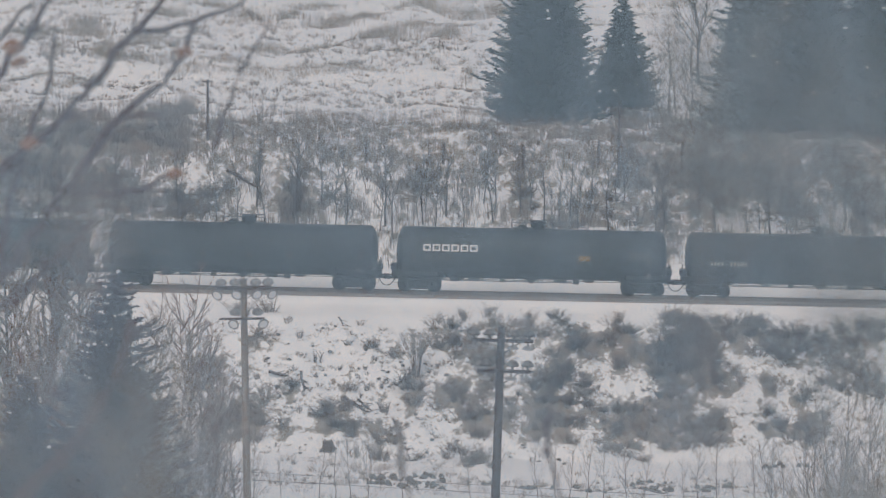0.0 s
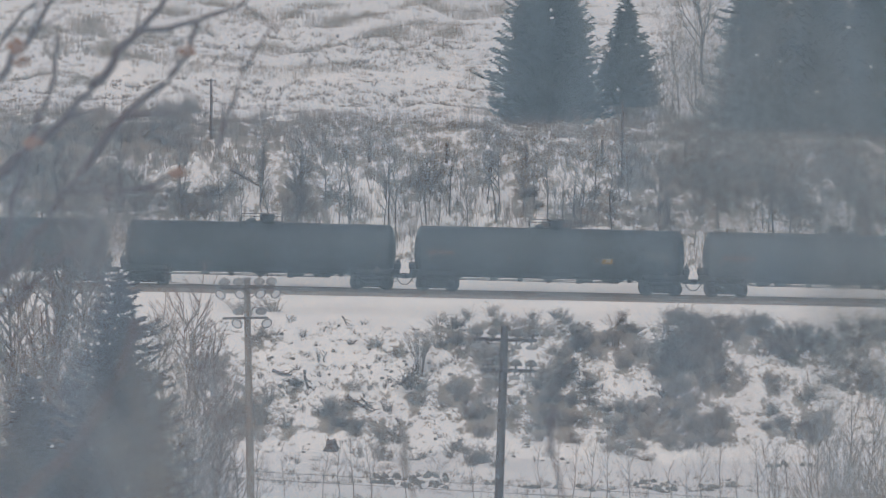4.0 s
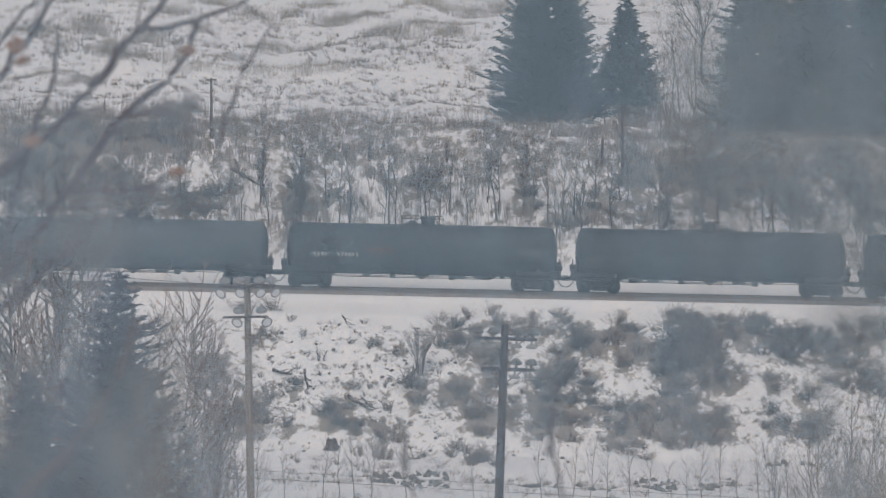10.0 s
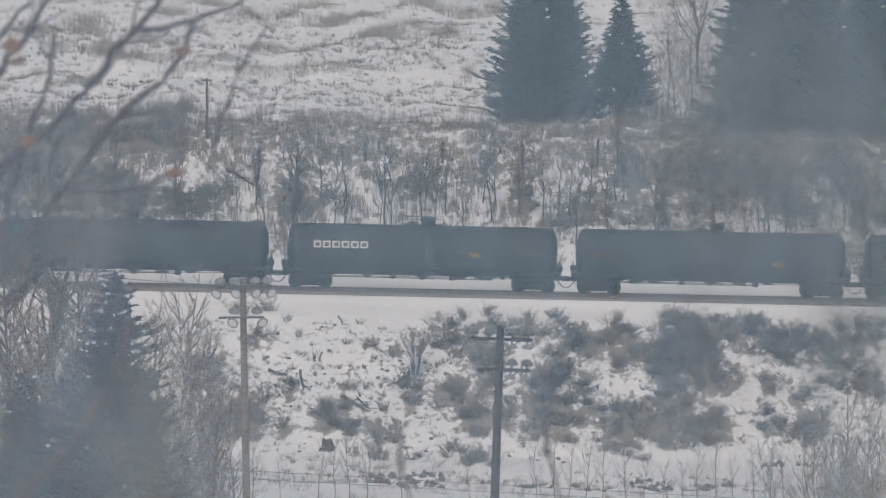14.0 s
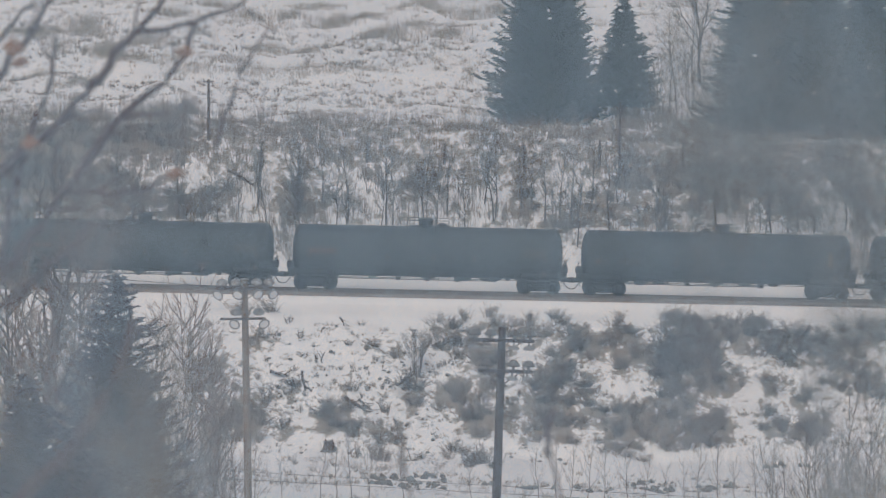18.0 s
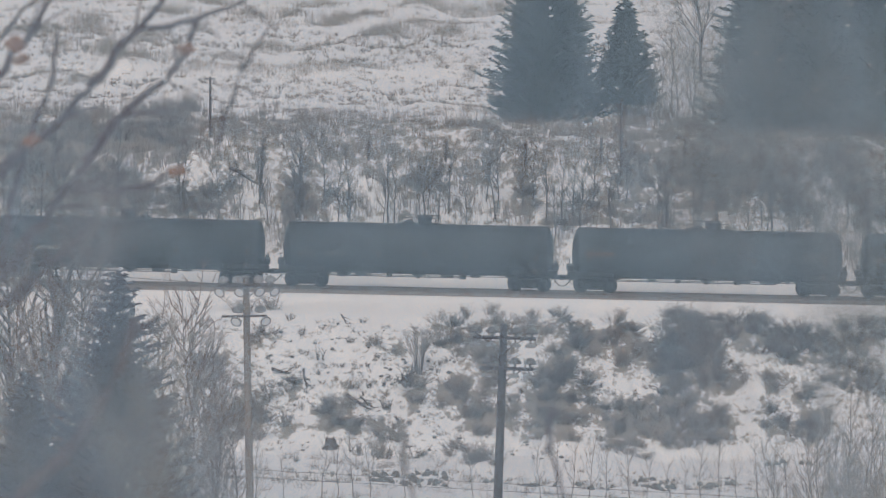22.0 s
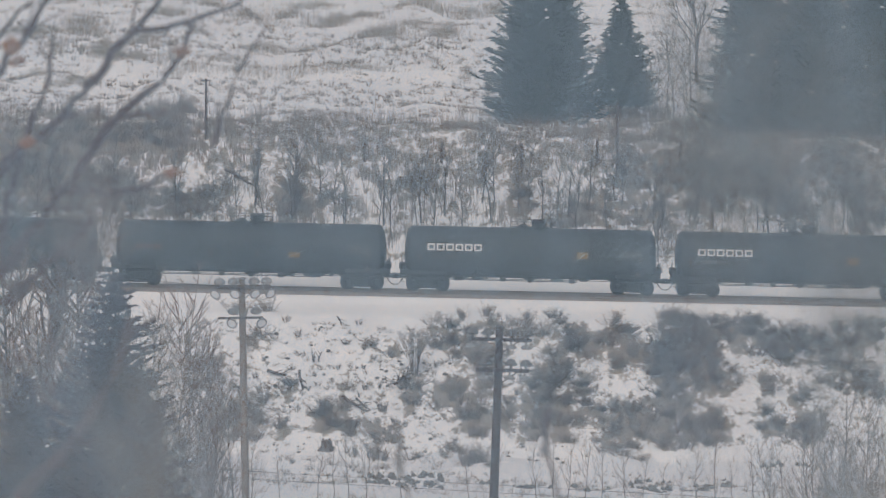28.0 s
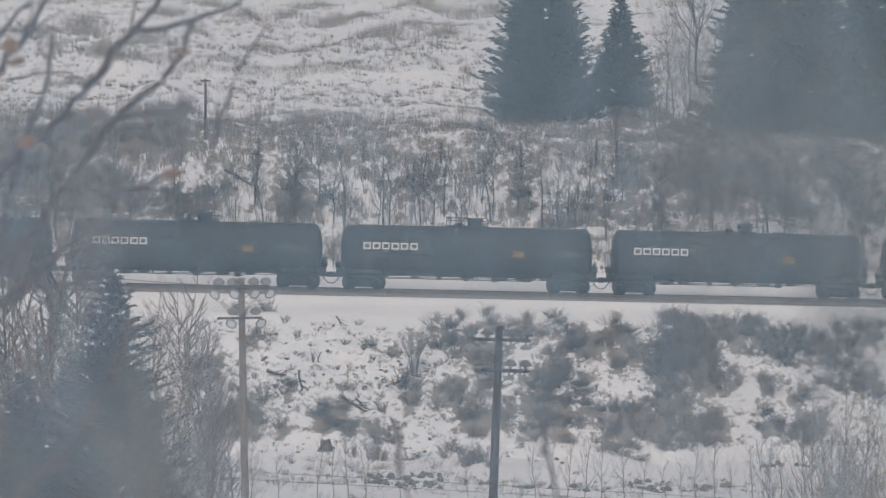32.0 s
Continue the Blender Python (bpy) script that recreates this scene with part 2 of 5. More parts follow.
# ---- plan of the shrubs ----
# clumps on the embankment below the track and on the bank behind it: x, y, width, height
BROWN_LEFT = [(-11.6, -5.4, 2.99, 1.06), (-11.5, -8.3, 2.17, 0.91), (-10.9, -13.9, 1.25, 1.04), (-12.3, -14.8, 1.55, 1.45), (-11.9, -18.1, 2.92, 2.13), (-11.2, -15.6, 1.03, 0.69), (-9.6, -17.2, 1.03, 1.03), (-4.5, -8.7, 0.84, 0.84), (-6.1, -12.9, 0.97, 1.04), (-6.4, -17.1, 2.58, 2.06), (-5.5, -17.4, 1.03, 0.69), (-4.2, -17.7, 1.37, 1.1), (-3.2, -17.6, 1.24, 1.44), (-4.9, -21.3, 1.71, 1.16), (-3.5, -21.4, 1.36, 1.09), (-1.7, -19.4, 1.3, 0.62), (2.3, -6.7, 2.46, 1.58), (1.6, -9.5, 2.44, 1.74), (2.8, -9.6, 1.4, 1.12), (0.6, -12.6, 2.08, 1.04), (1.7, -15.7, 2.14, 2.14), (2.3, -17.3, 2.06, 2.13), (0.8, -20.7, 2.39, 1.98), (3, -12, 1.53, 2.43), (-14.6, -11, 2.26, 1.11), (-14.7, -13.2, 2.08, 1.39), (-13.3, -16.6, 2.07, 1.72)]
BROWN_RIGHT = [(5.1, -5.9, 1.83, 1.48), (4.6, -7.3, 2.1, 1.05), (6.2, -6, 1.48, 0.88), (9.4, -9.1, 1.61, 1.26), (10.8, -6.9, 2.17, 1.33), (11.1, -10.3, 1.81, 2.09), (12.2, -9.2, 1.75, 1.47), (11.9, -4.3, 1.48, 0.88), (5.7, -17.5, 1.79, 2.41), (7.4, -17.8, 1.51, 1.51), (10.2, -18.5, 2.13, 1.44), (11.3, -19.3, 2.4, 1.37), (14, -5, 2.25, 1.27), (16.1, -4.2, 2.26, 1.27), (18.2, -5.1, 2.18, 1.41), (17.7, -12.2, 2.08, 1.46), (20.1, -12.1, 1.25, 1.46), (14.6, -14.7, 2.76, 2.14), (12.6, -17.5, 2.82, 2.75), (14.4, -18.1, 2.13, 1.78), (16.1, -18, 2.13, 2.06), (16.8, -17.2, 1.72, 1.44), (23, -15.9, 1.79, 1.45), (-2.9, -9.6, 0.98, 0.98), (4, -15.2, 1.52, 1.73)]
DENSE_LEFT = [(-9.3, -13.6, 1.25, 1.59), (-2, -13.7, 1.59, 1.8), (-6.9, -16.5, 1.58, 1.38), (0, -7.8, 2.1, 1.82), (0.2, -13.8, 1.8, 1.18), (7.1, -5.8, 0.98, 1.48), (8.6, -7.6, 1.47, 1.12), (8, -8.4, 1.4, 1.4), (11.6, -6.7, 1.12, 0.91), (7.2, -10.1, 1.46, 1.39), (6.6, -12.6, 2.57, 2.08), (6.2, -14.2, 2.07, 1.45), (7.1, -15.2, 2.76, 1.73), (8.8, -12.5, 1.46, 1.39), (9.2, -15.5, 2.14, 1.31), (11.3, -16.2, 2.07, 2.2), (16.6, -16.1, 1.79, 1.72), (20.1, -16.2, 1.79, 1.72), (22, -12.9, 1.46, 1.25), (22, -16.5, 2.13, 1.79), (2.2, -24.8, 1.83, 2.03)]
DENSE_RIGHT = [(14.3, -7.7, 2.52, 2.31), (16.4, -7.5, 2.31, 2.45), (14.2, -11.8, 2.64, 2.64), (16.3, -11.2, 2.16, 2.78), (15.3, -9.4, 3.14, 3.14), (19.7, -8.1, 2.52, 2.45), (21.3, -8.5, 1.54, 1.82), (22.9, -8.2, 2.8, 2.17), (25.1, -8.5, 2.94, 2.87), (27, -6.8, 2.31, 2.88), (26.4, -12, 2.43, 2.08), (24.3, -11.1, 2.09, 1.39), (18.5, -6.9, 2.1, 1.75)]
SMALL_WEEDS = [(-9.7, -5.8, 0.7, 0.77), (-8.9, -7.3, 0.77, 0.77), (-11, -9.4, 0.49, 0.42), (-7.9, -10, 0.42, 1.05), (-11.5, -10.8, 0.7, 0.56), (-9.2, -10.7, 0.56, 0.63), (-8.6, -13.2, 0.49, 0.55), (-8.8, -14.8, 0.41, 0.69), (-9.5, -15.9, 0.55, 0.48), (-5.9, -8.5, 0.91, 0.49), (-6.6, -8, 0.42, 0.28), (-4.2, -9.5, 0.7, 0.42), (-6.4, -10.1, 0.56, 0.42), (-5.7, -9.8, 0.49, 0.35), (-4.8, -10.1, 0.49, 0.45), (-3.8, -9.6, 0.49, 0.28), (-7, -10, 0.31, 0.35), (-4.7, -13, 0.49, 0.69), (-3.8, -12.2, 0.49, 0.62), (-3.6, -14.3, 1.04, 1.24), (-5.3, -16.6, 1.03, 0.48), (-6.6, -24.8, 0.75, 0.41), (-2.2, -18, 0.55, 0.31), (-9, -25, 0.54, 0.47), (-0.3, -10, 0.63, 0.63), (-0.5, -10.6, 0.56, 0.42), (18.6, -14.3, 0.48, 0.41), (4.7, -13.1, 0.69, 0.55), (9.6, -11.9, 0.49, 0.42), (10.5, -11, 0.42, 0.35), (-5, -13.3, 0.55, 0.48), (-2.9, -15.5, 0.69, 0.55), (-7.4, -14.3, 0.48, 0.41), (-10.2, -12.3, 0.56, 0.49)]
BANK_CLUMPS = [(-16.5, 10.5, 5.07, 1.59), (-8.9, 10.9, 3.63, 1.96), (-9.8, 11.3, 1.81, 1.31), (-0.9, 12.8, 2.18, 1.31), (-2.3, 12.7, 1.46, 0.58), (5.1, 13.1, 1.46, 1.67), (2, 14.2, 1.24, 0.8), (5.1, 11.2, 1.52, 1.31), (8.2, 10.4, 3.04, 0.94), (12.3, 13.5, 2.26, 1.82), (14.8, 13.2, 2.26, 1.89), (10.1, 11, 2.18, 1.81), (13.3, 10.8, 2.9, 1.6), (16.9, 11.3, 2.54, 2.18), (19.9, 12.9, 3.28, 2.18), (22.4, 11.4, 2.9, 2.18), (25.4, 13.5, 3.28, 2.55), (27.5, 11.1, 2.54, 2.54), (17, 14.4, 2.19, 1.46), (-20.5, 10.3, 3.26, 2.17), (-23.7, 10.2, 3.26, 2.53), (-26.7, 10.6, 3.62, 2.9), (-26.4, 13.3, 4.01, 1.82), (-22, 13, 2.91, 1.46), (-23.3, 16.9, 4.03, 1.83), (-20.3, 16.8, 3.3, 1.91), (-26.6, 16.3, 4.03, 1.65), (-17.8, 17.1, 2.57, 2.2), (-18.2, 20.3, 1.84, 1.77), (-14.3, 12.2, 2.18, 1.09)]

# ---- the ground: hillside, valley, embankment, bank, terrace and sloping field in one sheet ----
GRADE = -0.0215
PROFILE_Y = [-4000, -700, -560, -531, -520, -480, -400, -310, -200, -100, -60, -28, -19, -5.0, -3.4, -2.7, -2.1, 2.2, 4, 6, 18, 20, 34, 36, 44.5, 46, 130, 400, 1500, 4000]
PROFILE_Z = [60, 55, 39.5, 38.2, 35.5, 27, 18, 11, 2, -6, -8.2, -9.3, -8.6, -1.4, -0.98, -0.72, -0.36, -0.34, -0.28, 0.6, 8.6, 9.0, 9.6, 9.8, 10.75, 11.5, 22.4, 60, 150, 160]
WAVES = [(random.uniform(0.25, 2.2), random.uniform(0, math.tau), random.uniform(0, math.tau)) for _ in range(26)]

LUMPS = [(random.uniform(2.2, 5.0), random.uniform(0, math.tau), random.uniform(0, math.tau)) for _ in range(14)]


def ground_z(x, y):
    x, y = np.asarray(x, float), np.asarray(y, float)
    z = np.interp(y, PROFILE_Y, PROFILE_Z) + GRADE * np.clip(x, -60, 60)
    rough = np.clip((np.abs(y) - 2.6) / 3.0, 0, 1) * np.clip((500 - np.abs(y)) / 60, 0, 1)
    bumps = sum(np.sin(k * (x * math.cos(a) + 0.8 * y * math.sin(a)) + p) / (0.7 + 2.2 * k) for k, a, p in WAVES)
    lumps = sum(np.sin(k * (x * math.cos(a) + y * math.sin(a)) + p) for k, a, p in LUMPS) / 3.0
    near = np.interp(y, [-40, -20, -16, -7, -4.5, 5, 8, 17, 20, 34, 40, 110, 140], [0, 0.3, 1, 1, 0, 0, 1, 1, 0.3, 0.3, 0.35, 0.35, 0])
    return z + 0.13 * rough * bumps + 0.11 * near * lumps


def gz(x, y):
    return float(ground_z(x, y))


def axis_steps(dense0, dense1, step, far):
    mid = list(np.arange(dense0, dense1 + 1e-6, step))
    out, s = [], step
    a = dense1
    while a < far:
        s *= 1.25
        a += s
        out.append(min(a, far))
    neg, s, a = [], step, dense0
    while a > -far:
        s *= 1.25
        a -= s
        neg.append(max(a, -far))
    return np.array(neg[::-1] + mid + out)


gx = axis_steps(-36, 36, 0.36, 4000)
gy = np.unique(np.concatenate([axis_steps(-30, 96, 0.36, 4000), np.array([-3.4, -2.7, -2.1, 2.2, -531.0, -520.0, -480.0])]))
XX, YY = np.meshgrid(gx, gy)
ZZ = ground_z(XX, YY)
nx, ny = len(gx), len(gy)
gm = bpy.data.meshes.new("ground")
idx = np.arange(nx * ny).reshape(ny, nx)
quads = np.stack([idx[:-1, :-1], idx[:-1, 1:], idx[1:, 1:], idx[1:, :-1]], -1).reshape(-1, 4)
gm.from_pydata(np.stack([XX, YY, ZZ], -1).reshape(-1, 3).tolist(), [], quads.tolist())
gm.materials.append(SNOW)
gm.polygons.foreach_set("use_smooth", [True] * len(gm.polygons))
# how much grass shows through: terrace, bank, field
cover = np.interp(YY, [-300, -60, -30, -27, -19, -17, -6, -4, -2, 2, 6, 7.2, 13, 14.5, 16, 23, 25, 27, 33, 40, 45, 47, 60, 120, 300],
                  [0.08, 0.12, 0.1, -0.1, -0.1, 0.19, 0.16, -0.2, -0.3, -0.3, -0.15, 0.22, 0.2, 0.23, 0.31, 0.29, 0.18, 0.12, 0.06, 0.1, 0.03, 0.06, 0.09, 0.1, 0.1])
cover += 0.4 * np.exp(-((XX - 5.8) / 4.2) ** 2 - ((YY - 26.0) / 1.3) ** 2)
for clump in (BROWN_LEFT, BROWN_RIGHT, DENSE_LEFT, DENSE_RIGHT, BANK_CLUMPS):
    for x, y, w, h in clump:
        cover += 0.17 * np.exp(-((XX - x) / (0.5 * w)) ** 2 - ((YY - y - 0.6 * h) / (0.7 * h + 0.3)) ** 2)
cover = np.minimum(cover, 0.5)
ga = gm.attributes.new("grass", 'FLOAT', 'POINT')
ga.data.foreach_set("value", cover.reshape(-1).astype(np.float32))
tagged(new("ground", gm), "snow-covered hillside with dead grass showing through", "ground", kind="structure")

# ---- railway track ----
SLOPE = math.degrees(math.atan(-GRADE))
track_pose = pose(0, 0, 0, 0, SLOPE, 0)
track = thing("railway_track", "single railway track on grey ballast along a snowy embankment", "railway track", track_pose, kind="structure")
bal = Build()
HALF = 160
sec = [(-1.66, -0.48), (-1.5, -0.3), (-1.32, -0.2), (1.32, -0.2), (1.5, -0.3), (1.66, -0.48)]
for i in range(len(sec) - 1):
    (y0, z0), (y1, z1) = sec[i], sec[i + 1]
    for s in range(64):
        a, b = -HALF + s * 5, -HALF + s * 5 + 5
        bal.quad((a, y0, z0), (b, y0, z0), (b, y1, z1), (a, y1, z1))
part("ballast", bal, BALLAST, track, "grey crushed-stone ballast with snow between")
for y in (-0.7525, 0.7525):
    r = Build()
    r.box((0, y, -0.02), (2 * HALF, 0.07, 0.04)).box((0, y, -0.09), (2 * HALF, 0.02, 0.1)).box((0, y, -0.15), (2 * HALF, 0.14, 0.02))
    part("rail", r, STEEL, track, "rusty steel rail")
tie_mesh = Build().box((0, 0, 0), (0.22, 2.6, 0.16), 0.015).mesh("tie", TIE)
for i in range(-75, 76):
    part("tie", tie_mesh, TIE, track).location = (i * 0.5, random.uniform(-0.04, 0.04), -0.235)

# ---- tank cars ----
TANK_R, TANK_Z = 1.6, 2.47


def on_shell(b, x0, x1, z0, z1, lift=0.012, n=3):
    """A painted patch that follows the near side of the shell."""
    for i in range(n):
        za, zb = z0 + (z1 - z0) * i / n, z0 + (z1 - z0) * (i + 1) / n
        ya, yb = (-math.sqrt((TANK_R + lift) ** 2 - (z - TANK_Z) ** 2) for z in (za, zb))
        b.quad((x0, ya, za), (x1, ya, za), (x1, yb, zb), (x0, yb, zb))
    return b


def tank_mesh(L, paint):
    b = Build()
    e = 0.57
    half = [(e + 0.5 * (1 - math.sqrt(1 - (r / TANK_R) ** 2)), r) for r in (0.05, 0.5, 0.85, 1.1, 1.3, 1.44, 1.53, 1.58, 1.599)] + [(e + 0.6, TANK_R)]
    prof = half[:]
    for s in (0.3, 0.5, 0.7):
        prof += [(L * s - 0.06, TANK_R), (L * s - 0.05, TANK_R + 0.012), (L * s + 0.05, TANK_R + 0.012), (L * s + 0.06, TANK_R)]
    prof += [(L - x, r) for x, r in reversed(half)]
    return b.lathe((0, 0, TANK_Z), (1, 0, 0), prof, 40).mesh("tank", paint, True)


def wheelset_mesh():
    b = Build()
    for s in (-1, 1):
        prof = [(0.66, 0.12), (0.66, 0.40), (0.675, 0.485), (0.70, 0.485), (0.705, 0.457), (0.80, 0.45), (0.80, 0.39), (0.755, 0.36), (0.755, 0.18), (0.80, 0.16), (0.82, 0.09)]
        b.lathe((0, 0, 0), (0, s, 0), prof, 24)
        b.lathe((0, 0, 0), (0, s, 0), [(0.82, 0.08), (0.98, 0.1), (1.06, 0.1), (1.07, 0.06)], 10)
        for k in range(3):
            a = k * math.tau / 3
            b.box((0.06 * math.cos(a), s * 1.075, 0.06 * math.sin(a)), (0.03, 0.02, 0.03))
    b.lathe((0, -0.8, 0), (0, 1, 0), [(0, 0.08), (1.6, 0.08)], 10)
    return b.mesh("wheelset", WHEEL, True)


def truck_mesh():
    b = Build()
    b.box((0, 0, 0.62), (0.4, 1.7, 0.34), 0.05)
    for s in (-1, 1):
        y = s * 0.98
        b.box((0, y, 0.76), (1.56, 0.2, 0.24), 0.06)
        b.box((0, y, 0.52), (0.9, 0.16, 0.36), 0.06)
        b.box((0, s * 0.85, 1.0), (1.5, 0.3, 0.3), 0.08)
        for k in (-1, 1):
            b.box((k * 0.9, y, 0.58), (0.36, 0.2, 0.28), 0.07)
            b.box((k * 0.52, y, 0.5), (0.62, 0.14, 0.13), 0.03, Euler((0, k * -0.65, 0)).to_matrix())
        b.box((0, y, 0.37), (0.98, 0.2, 0.34), 0.06)
        for k in (-0.16, 0, 0.16):
            b.lathe((k, y, 0.38), (0, 0, 1), [(0, 0.07), (0.3, 0.07)], 8)
        b.box((0, y, 0.95), (0.5, 0.12, 0.1), 0.02)
        for k in (-1, 1):
            b.box((k * 0.34, s * 0.7, 0.46), (0.07, 0.25, 0.35), 0.02)
    return b.mesh("truck", IRON, True)


WHEELSET, TRUCK = wheelset_mesh(), truck_mesh()
SPINNING = []
CACHE = {}


def cached(key, make):
    if key not in CACHE:
        CACHE[key] = make()
    return CACHE[key]


def bars(name, car, mat, x, z, h, widths, gap):
    """A row of painted bars, each a part."""
    for w in widths:
        key = (name, mat.name, round(w * h, 3), z, h)
        me = cached(key, lambda: on_shell(Build(), 0, w * h, z, z + h, 0.014, 2).mesh(name, mat))
        part(name, me, mat, car).location = (x, 0, 0)
        x += (w + gap) * h


def brand_block(w, z, h):
    """One open white block with a rounded look."""
    b, s = Build(), 0.1
    on_shell(b, 0, w, z + h - s, z + h, 0.014, 1)
    on_shell(b, 0, s, z, z + h - s, 0.014, 3)
    on_shell(b, w - s, w, z + s, z + h - s, 0.014, 3)
    on_shell(b, s, w, z, z + s, 0.014, 1)
    return b


def tank_car(index, L, paint, label, brand=False, number=None, number_at=0.1, number_n=10, note=None, patch=None, panel=None, panel_at=0.87, top=0, rods=0, stripe=None, number_z=2.08):
    car = thing("tank_car", label, "tank car", group="tank cars of the train")
    P = paint.name
    tank = part("tank", cached(("tank", L, P), lambda: tank_mesh(L, paint)), paint, car)
    for end, sx in ((0, 1), (L, -1)):
        part("stub_sill", cached(("sill", L, end), lambda: Build().box((end + sx * 2.0, 0, 0.99), (3.1, 0.62, 0.34), 0.03).box((end + sx * 1.98, 0, 1.2), (2.5, 2.2, 0.46), 0.1).box((end + sx * 0.85, 0, 1.25), (0.1, 2.6, 0.12), 0.02).mesh("stub_sill", IRON)), IRON, car)
        part("coupler", cached(("coupler", L, end), lambda: Build().box((end + sx * 0.42, 0, 0.88), (0.6, 0.3, 0.26), 0.04).box((end + sx * 0.1, 0.04, 0.88), (0.26, 0.34, 0.36), 0.08).box((end + sx * 0.45, 0, 1.1), (0.3, 0.7, 0.22), 0.04).mesh("coupler", IRON)), IRON, car)
        part("uncoupling_lever", cached(("lever", L, end), lambda: Build().tube([(end + sx * 0.3, -0.1, 1.02), (end + sx * 0.5, -0.5, 0.98), (end + sx * 0.7, -1.2, 0.98), (end + sx * 0.7, -1.25, 0.75)], 0.022, 5).mesh("uncoupling_lever", IRON)), IRON, car)
        part("air_hose", cached(("hose", L, end), lambda: Build().tube([(end + sx * 0.5, -0.3, 0.8), (end + sx * 0.36, -0.32, 0.55), (end + sx * 0.2, -0.3, 0.38), (end + sx * 0.02, -0.28, 0.34)], 0.035, 6).mesh("air_hose", IRON)), IRON, car)

        def end_gear():
            b = Build()
            for y in (-1.25, -0.85):
                b.tube([(end + sx * 0.62, y, 0.75), (end + sx * 0.62, y, 2.5)], 0.018, 4)
            for k in range(5):
                b.tube([(end + sx * 0.62, -1.25, 0.8 + 0.36 * k), (end + sx * 0.62, -0.85, 0.8 + 0.36 * k)], 0.016, 4)
            b.tube([(end + sx * 0.62, -0.85, 2.1), (end + sx * 0.62, 0.9, 2.1)], 0.02, 4)
            b.box((end + sx * 0.56, 0, 1.33), (0.5, 2.7, 0.06))
            b.box((end + sx * 0.6, -1.2, 1.12), (0.5, 0.06, 0.4), 0.02)
            for y in (-0.4, 0.4):
                b.tube([(end + sx * 0.42, y, 1.33), (end + sx * 0.42, y, 2.05)], 0.022, 4)
            b.tube([(end + sx * 0.42, -1.25, 1.72), (end + sx * 0.42, 1.25, 1.72)], 0.022, 4)
            b.box((end + sx * 0.46, -0.1, 1.54), (0.44, 1.5, 0.36), 0.05)
            if end:
                b.lathe((end + sx * 0.34, -0.45, 1.8), (1, 0, 0), [(-0.02, 0.2), (-0.02, 0.27), (0.02, 0.27), (0.02, 0.2)], 14)
                b.box((end + sx * 0.45, -0.45, 1.7), (0.16, 0.3, 0.5), 0.03)
            b.tube([(end + sx * 0.5, -1.3, 1.31), (end + sx * 0.5, -1.34, 0.6), (end + sx * 0.9, -1.34, 0.6), (end + sx * 0.9, -1.3, 1.31)], 0.02, 4)
            return b.mesh("end_ladder", IRON)
        part("end_ladder", cached(("ladder", L, end), end_gear), IRON, car)
        tr = part("truck", TRUCK, IRON, car, "cast steel bogie with two axles")
        tr.location = (end + sx * 2.07, 0, 0)
        for k in (-0.9, 0.9):
            ws = part("wheelset", WHEELSET, WHEEL, tr, "worn steel wheels on an axle")
            ws.location = (k, 0, 0.457)
            SPINNING.append((ws, index, end + sx * 2.07 + k, k))
    c = L / 2
    manway_at, valve_at = (c + 0.48, c - 0.5) if L < 17.5 else (c - 0.15, c + 0.9) if top else (c + 0.35, c - 0.65)
    part("manway_housing", cached(("manway", L, top), lambda: Build().lathe((manway_at, 0, 3.96), (0, 0, 1), [(0, 0.42), (0.24, 0.42), (0.28, 0.46), (0.5, 0.47), (0.54, 0.5), (0.6, 0.48), (0.64, 0.26)], 14).mesh("manway_housing", IRON, True)), IRON, car)
    part("valve_box", cached(("valve", L, top), lambda: Build().lathe((valve_at, 0, 3.96), (0, 0, 1), [(0, 0.3), (0.22, 0.3), (0.3, 0.22), (0.36, 0.1)], 12).box((valve_at, 0, 4.08), (0.7, 0.5, 0.16), 0.05).mesh("valve_box", IRON, True)), IRON, car)

    part("platform", cached(("platform", L), lambda: Build().box((c, 0, 4.09), (2.4, 1.1, 0.04)).mesh("platform", IRON)), IRON, car)

    def railing(y):
        b = Build()
        for x in (-1.3, -0.45, 0.45, 1.3):
            b.tube([(c + x, y, 3.5), (c + x, y, 4.52)], 0.02, 4)
        return b.tube([(c - 1.3, y, 4.52), (c + 1.3, y, 4.52)], 0.02, 4).mesh("safety_railing", IRON)
    for y in (-1.28, 1.28):
        part("safety_railing", cached(("railing", L, y), lambda: railing(y)), IRON, car)
    part("bottom_outlet", cached(("outlet", L), lambda: Build().lathe((c, 0, 0.62), (0, 0, 1), [(0, 0.12), (0.1, 0.16), (0.16, 0.3), (0.3, 0.5), (0.44, 0.95)], 12).tube([(c + 0.45, -0.5, 1.1), (c + 0.45, -0.5, 0.66)], 0.03, 5).tube([(c + 0.7, -0.5, 1.1), (c + 0.7, -0.5, 0.66)], 0.03, 5).mesh("bottom_outlet", IRON)), IRON, car)

    def side_rod(y):
        b = Build().tube([(3.2, y, 0.86), (L - 3.2, y, 0.86)], 0.022, 4)
        for k in range(6):
            x = 3.6 + k * (L - 7.2) / 5
            b.tube([(x, y, 0.84), (x, y, 1.2)], 0.018, 4)
        return b.mesh("side_rod", IRON)
    for y in (-0.95, 0.95):
        part("side_rod", cached(("side_rod", L, y), lambda: side_rod(y)), IRON, car)
    part("brake_rod", cached(("brake_rod", L, rods), lambda: Build().tube([(3.4, -0.3, 0.74), (c + 3.0 + rods, -0.3, 0.72)], 0.03, 5).mesh("brake_rod", IRON)), IRON, car)
    side = 0.73 if rods else 0.24
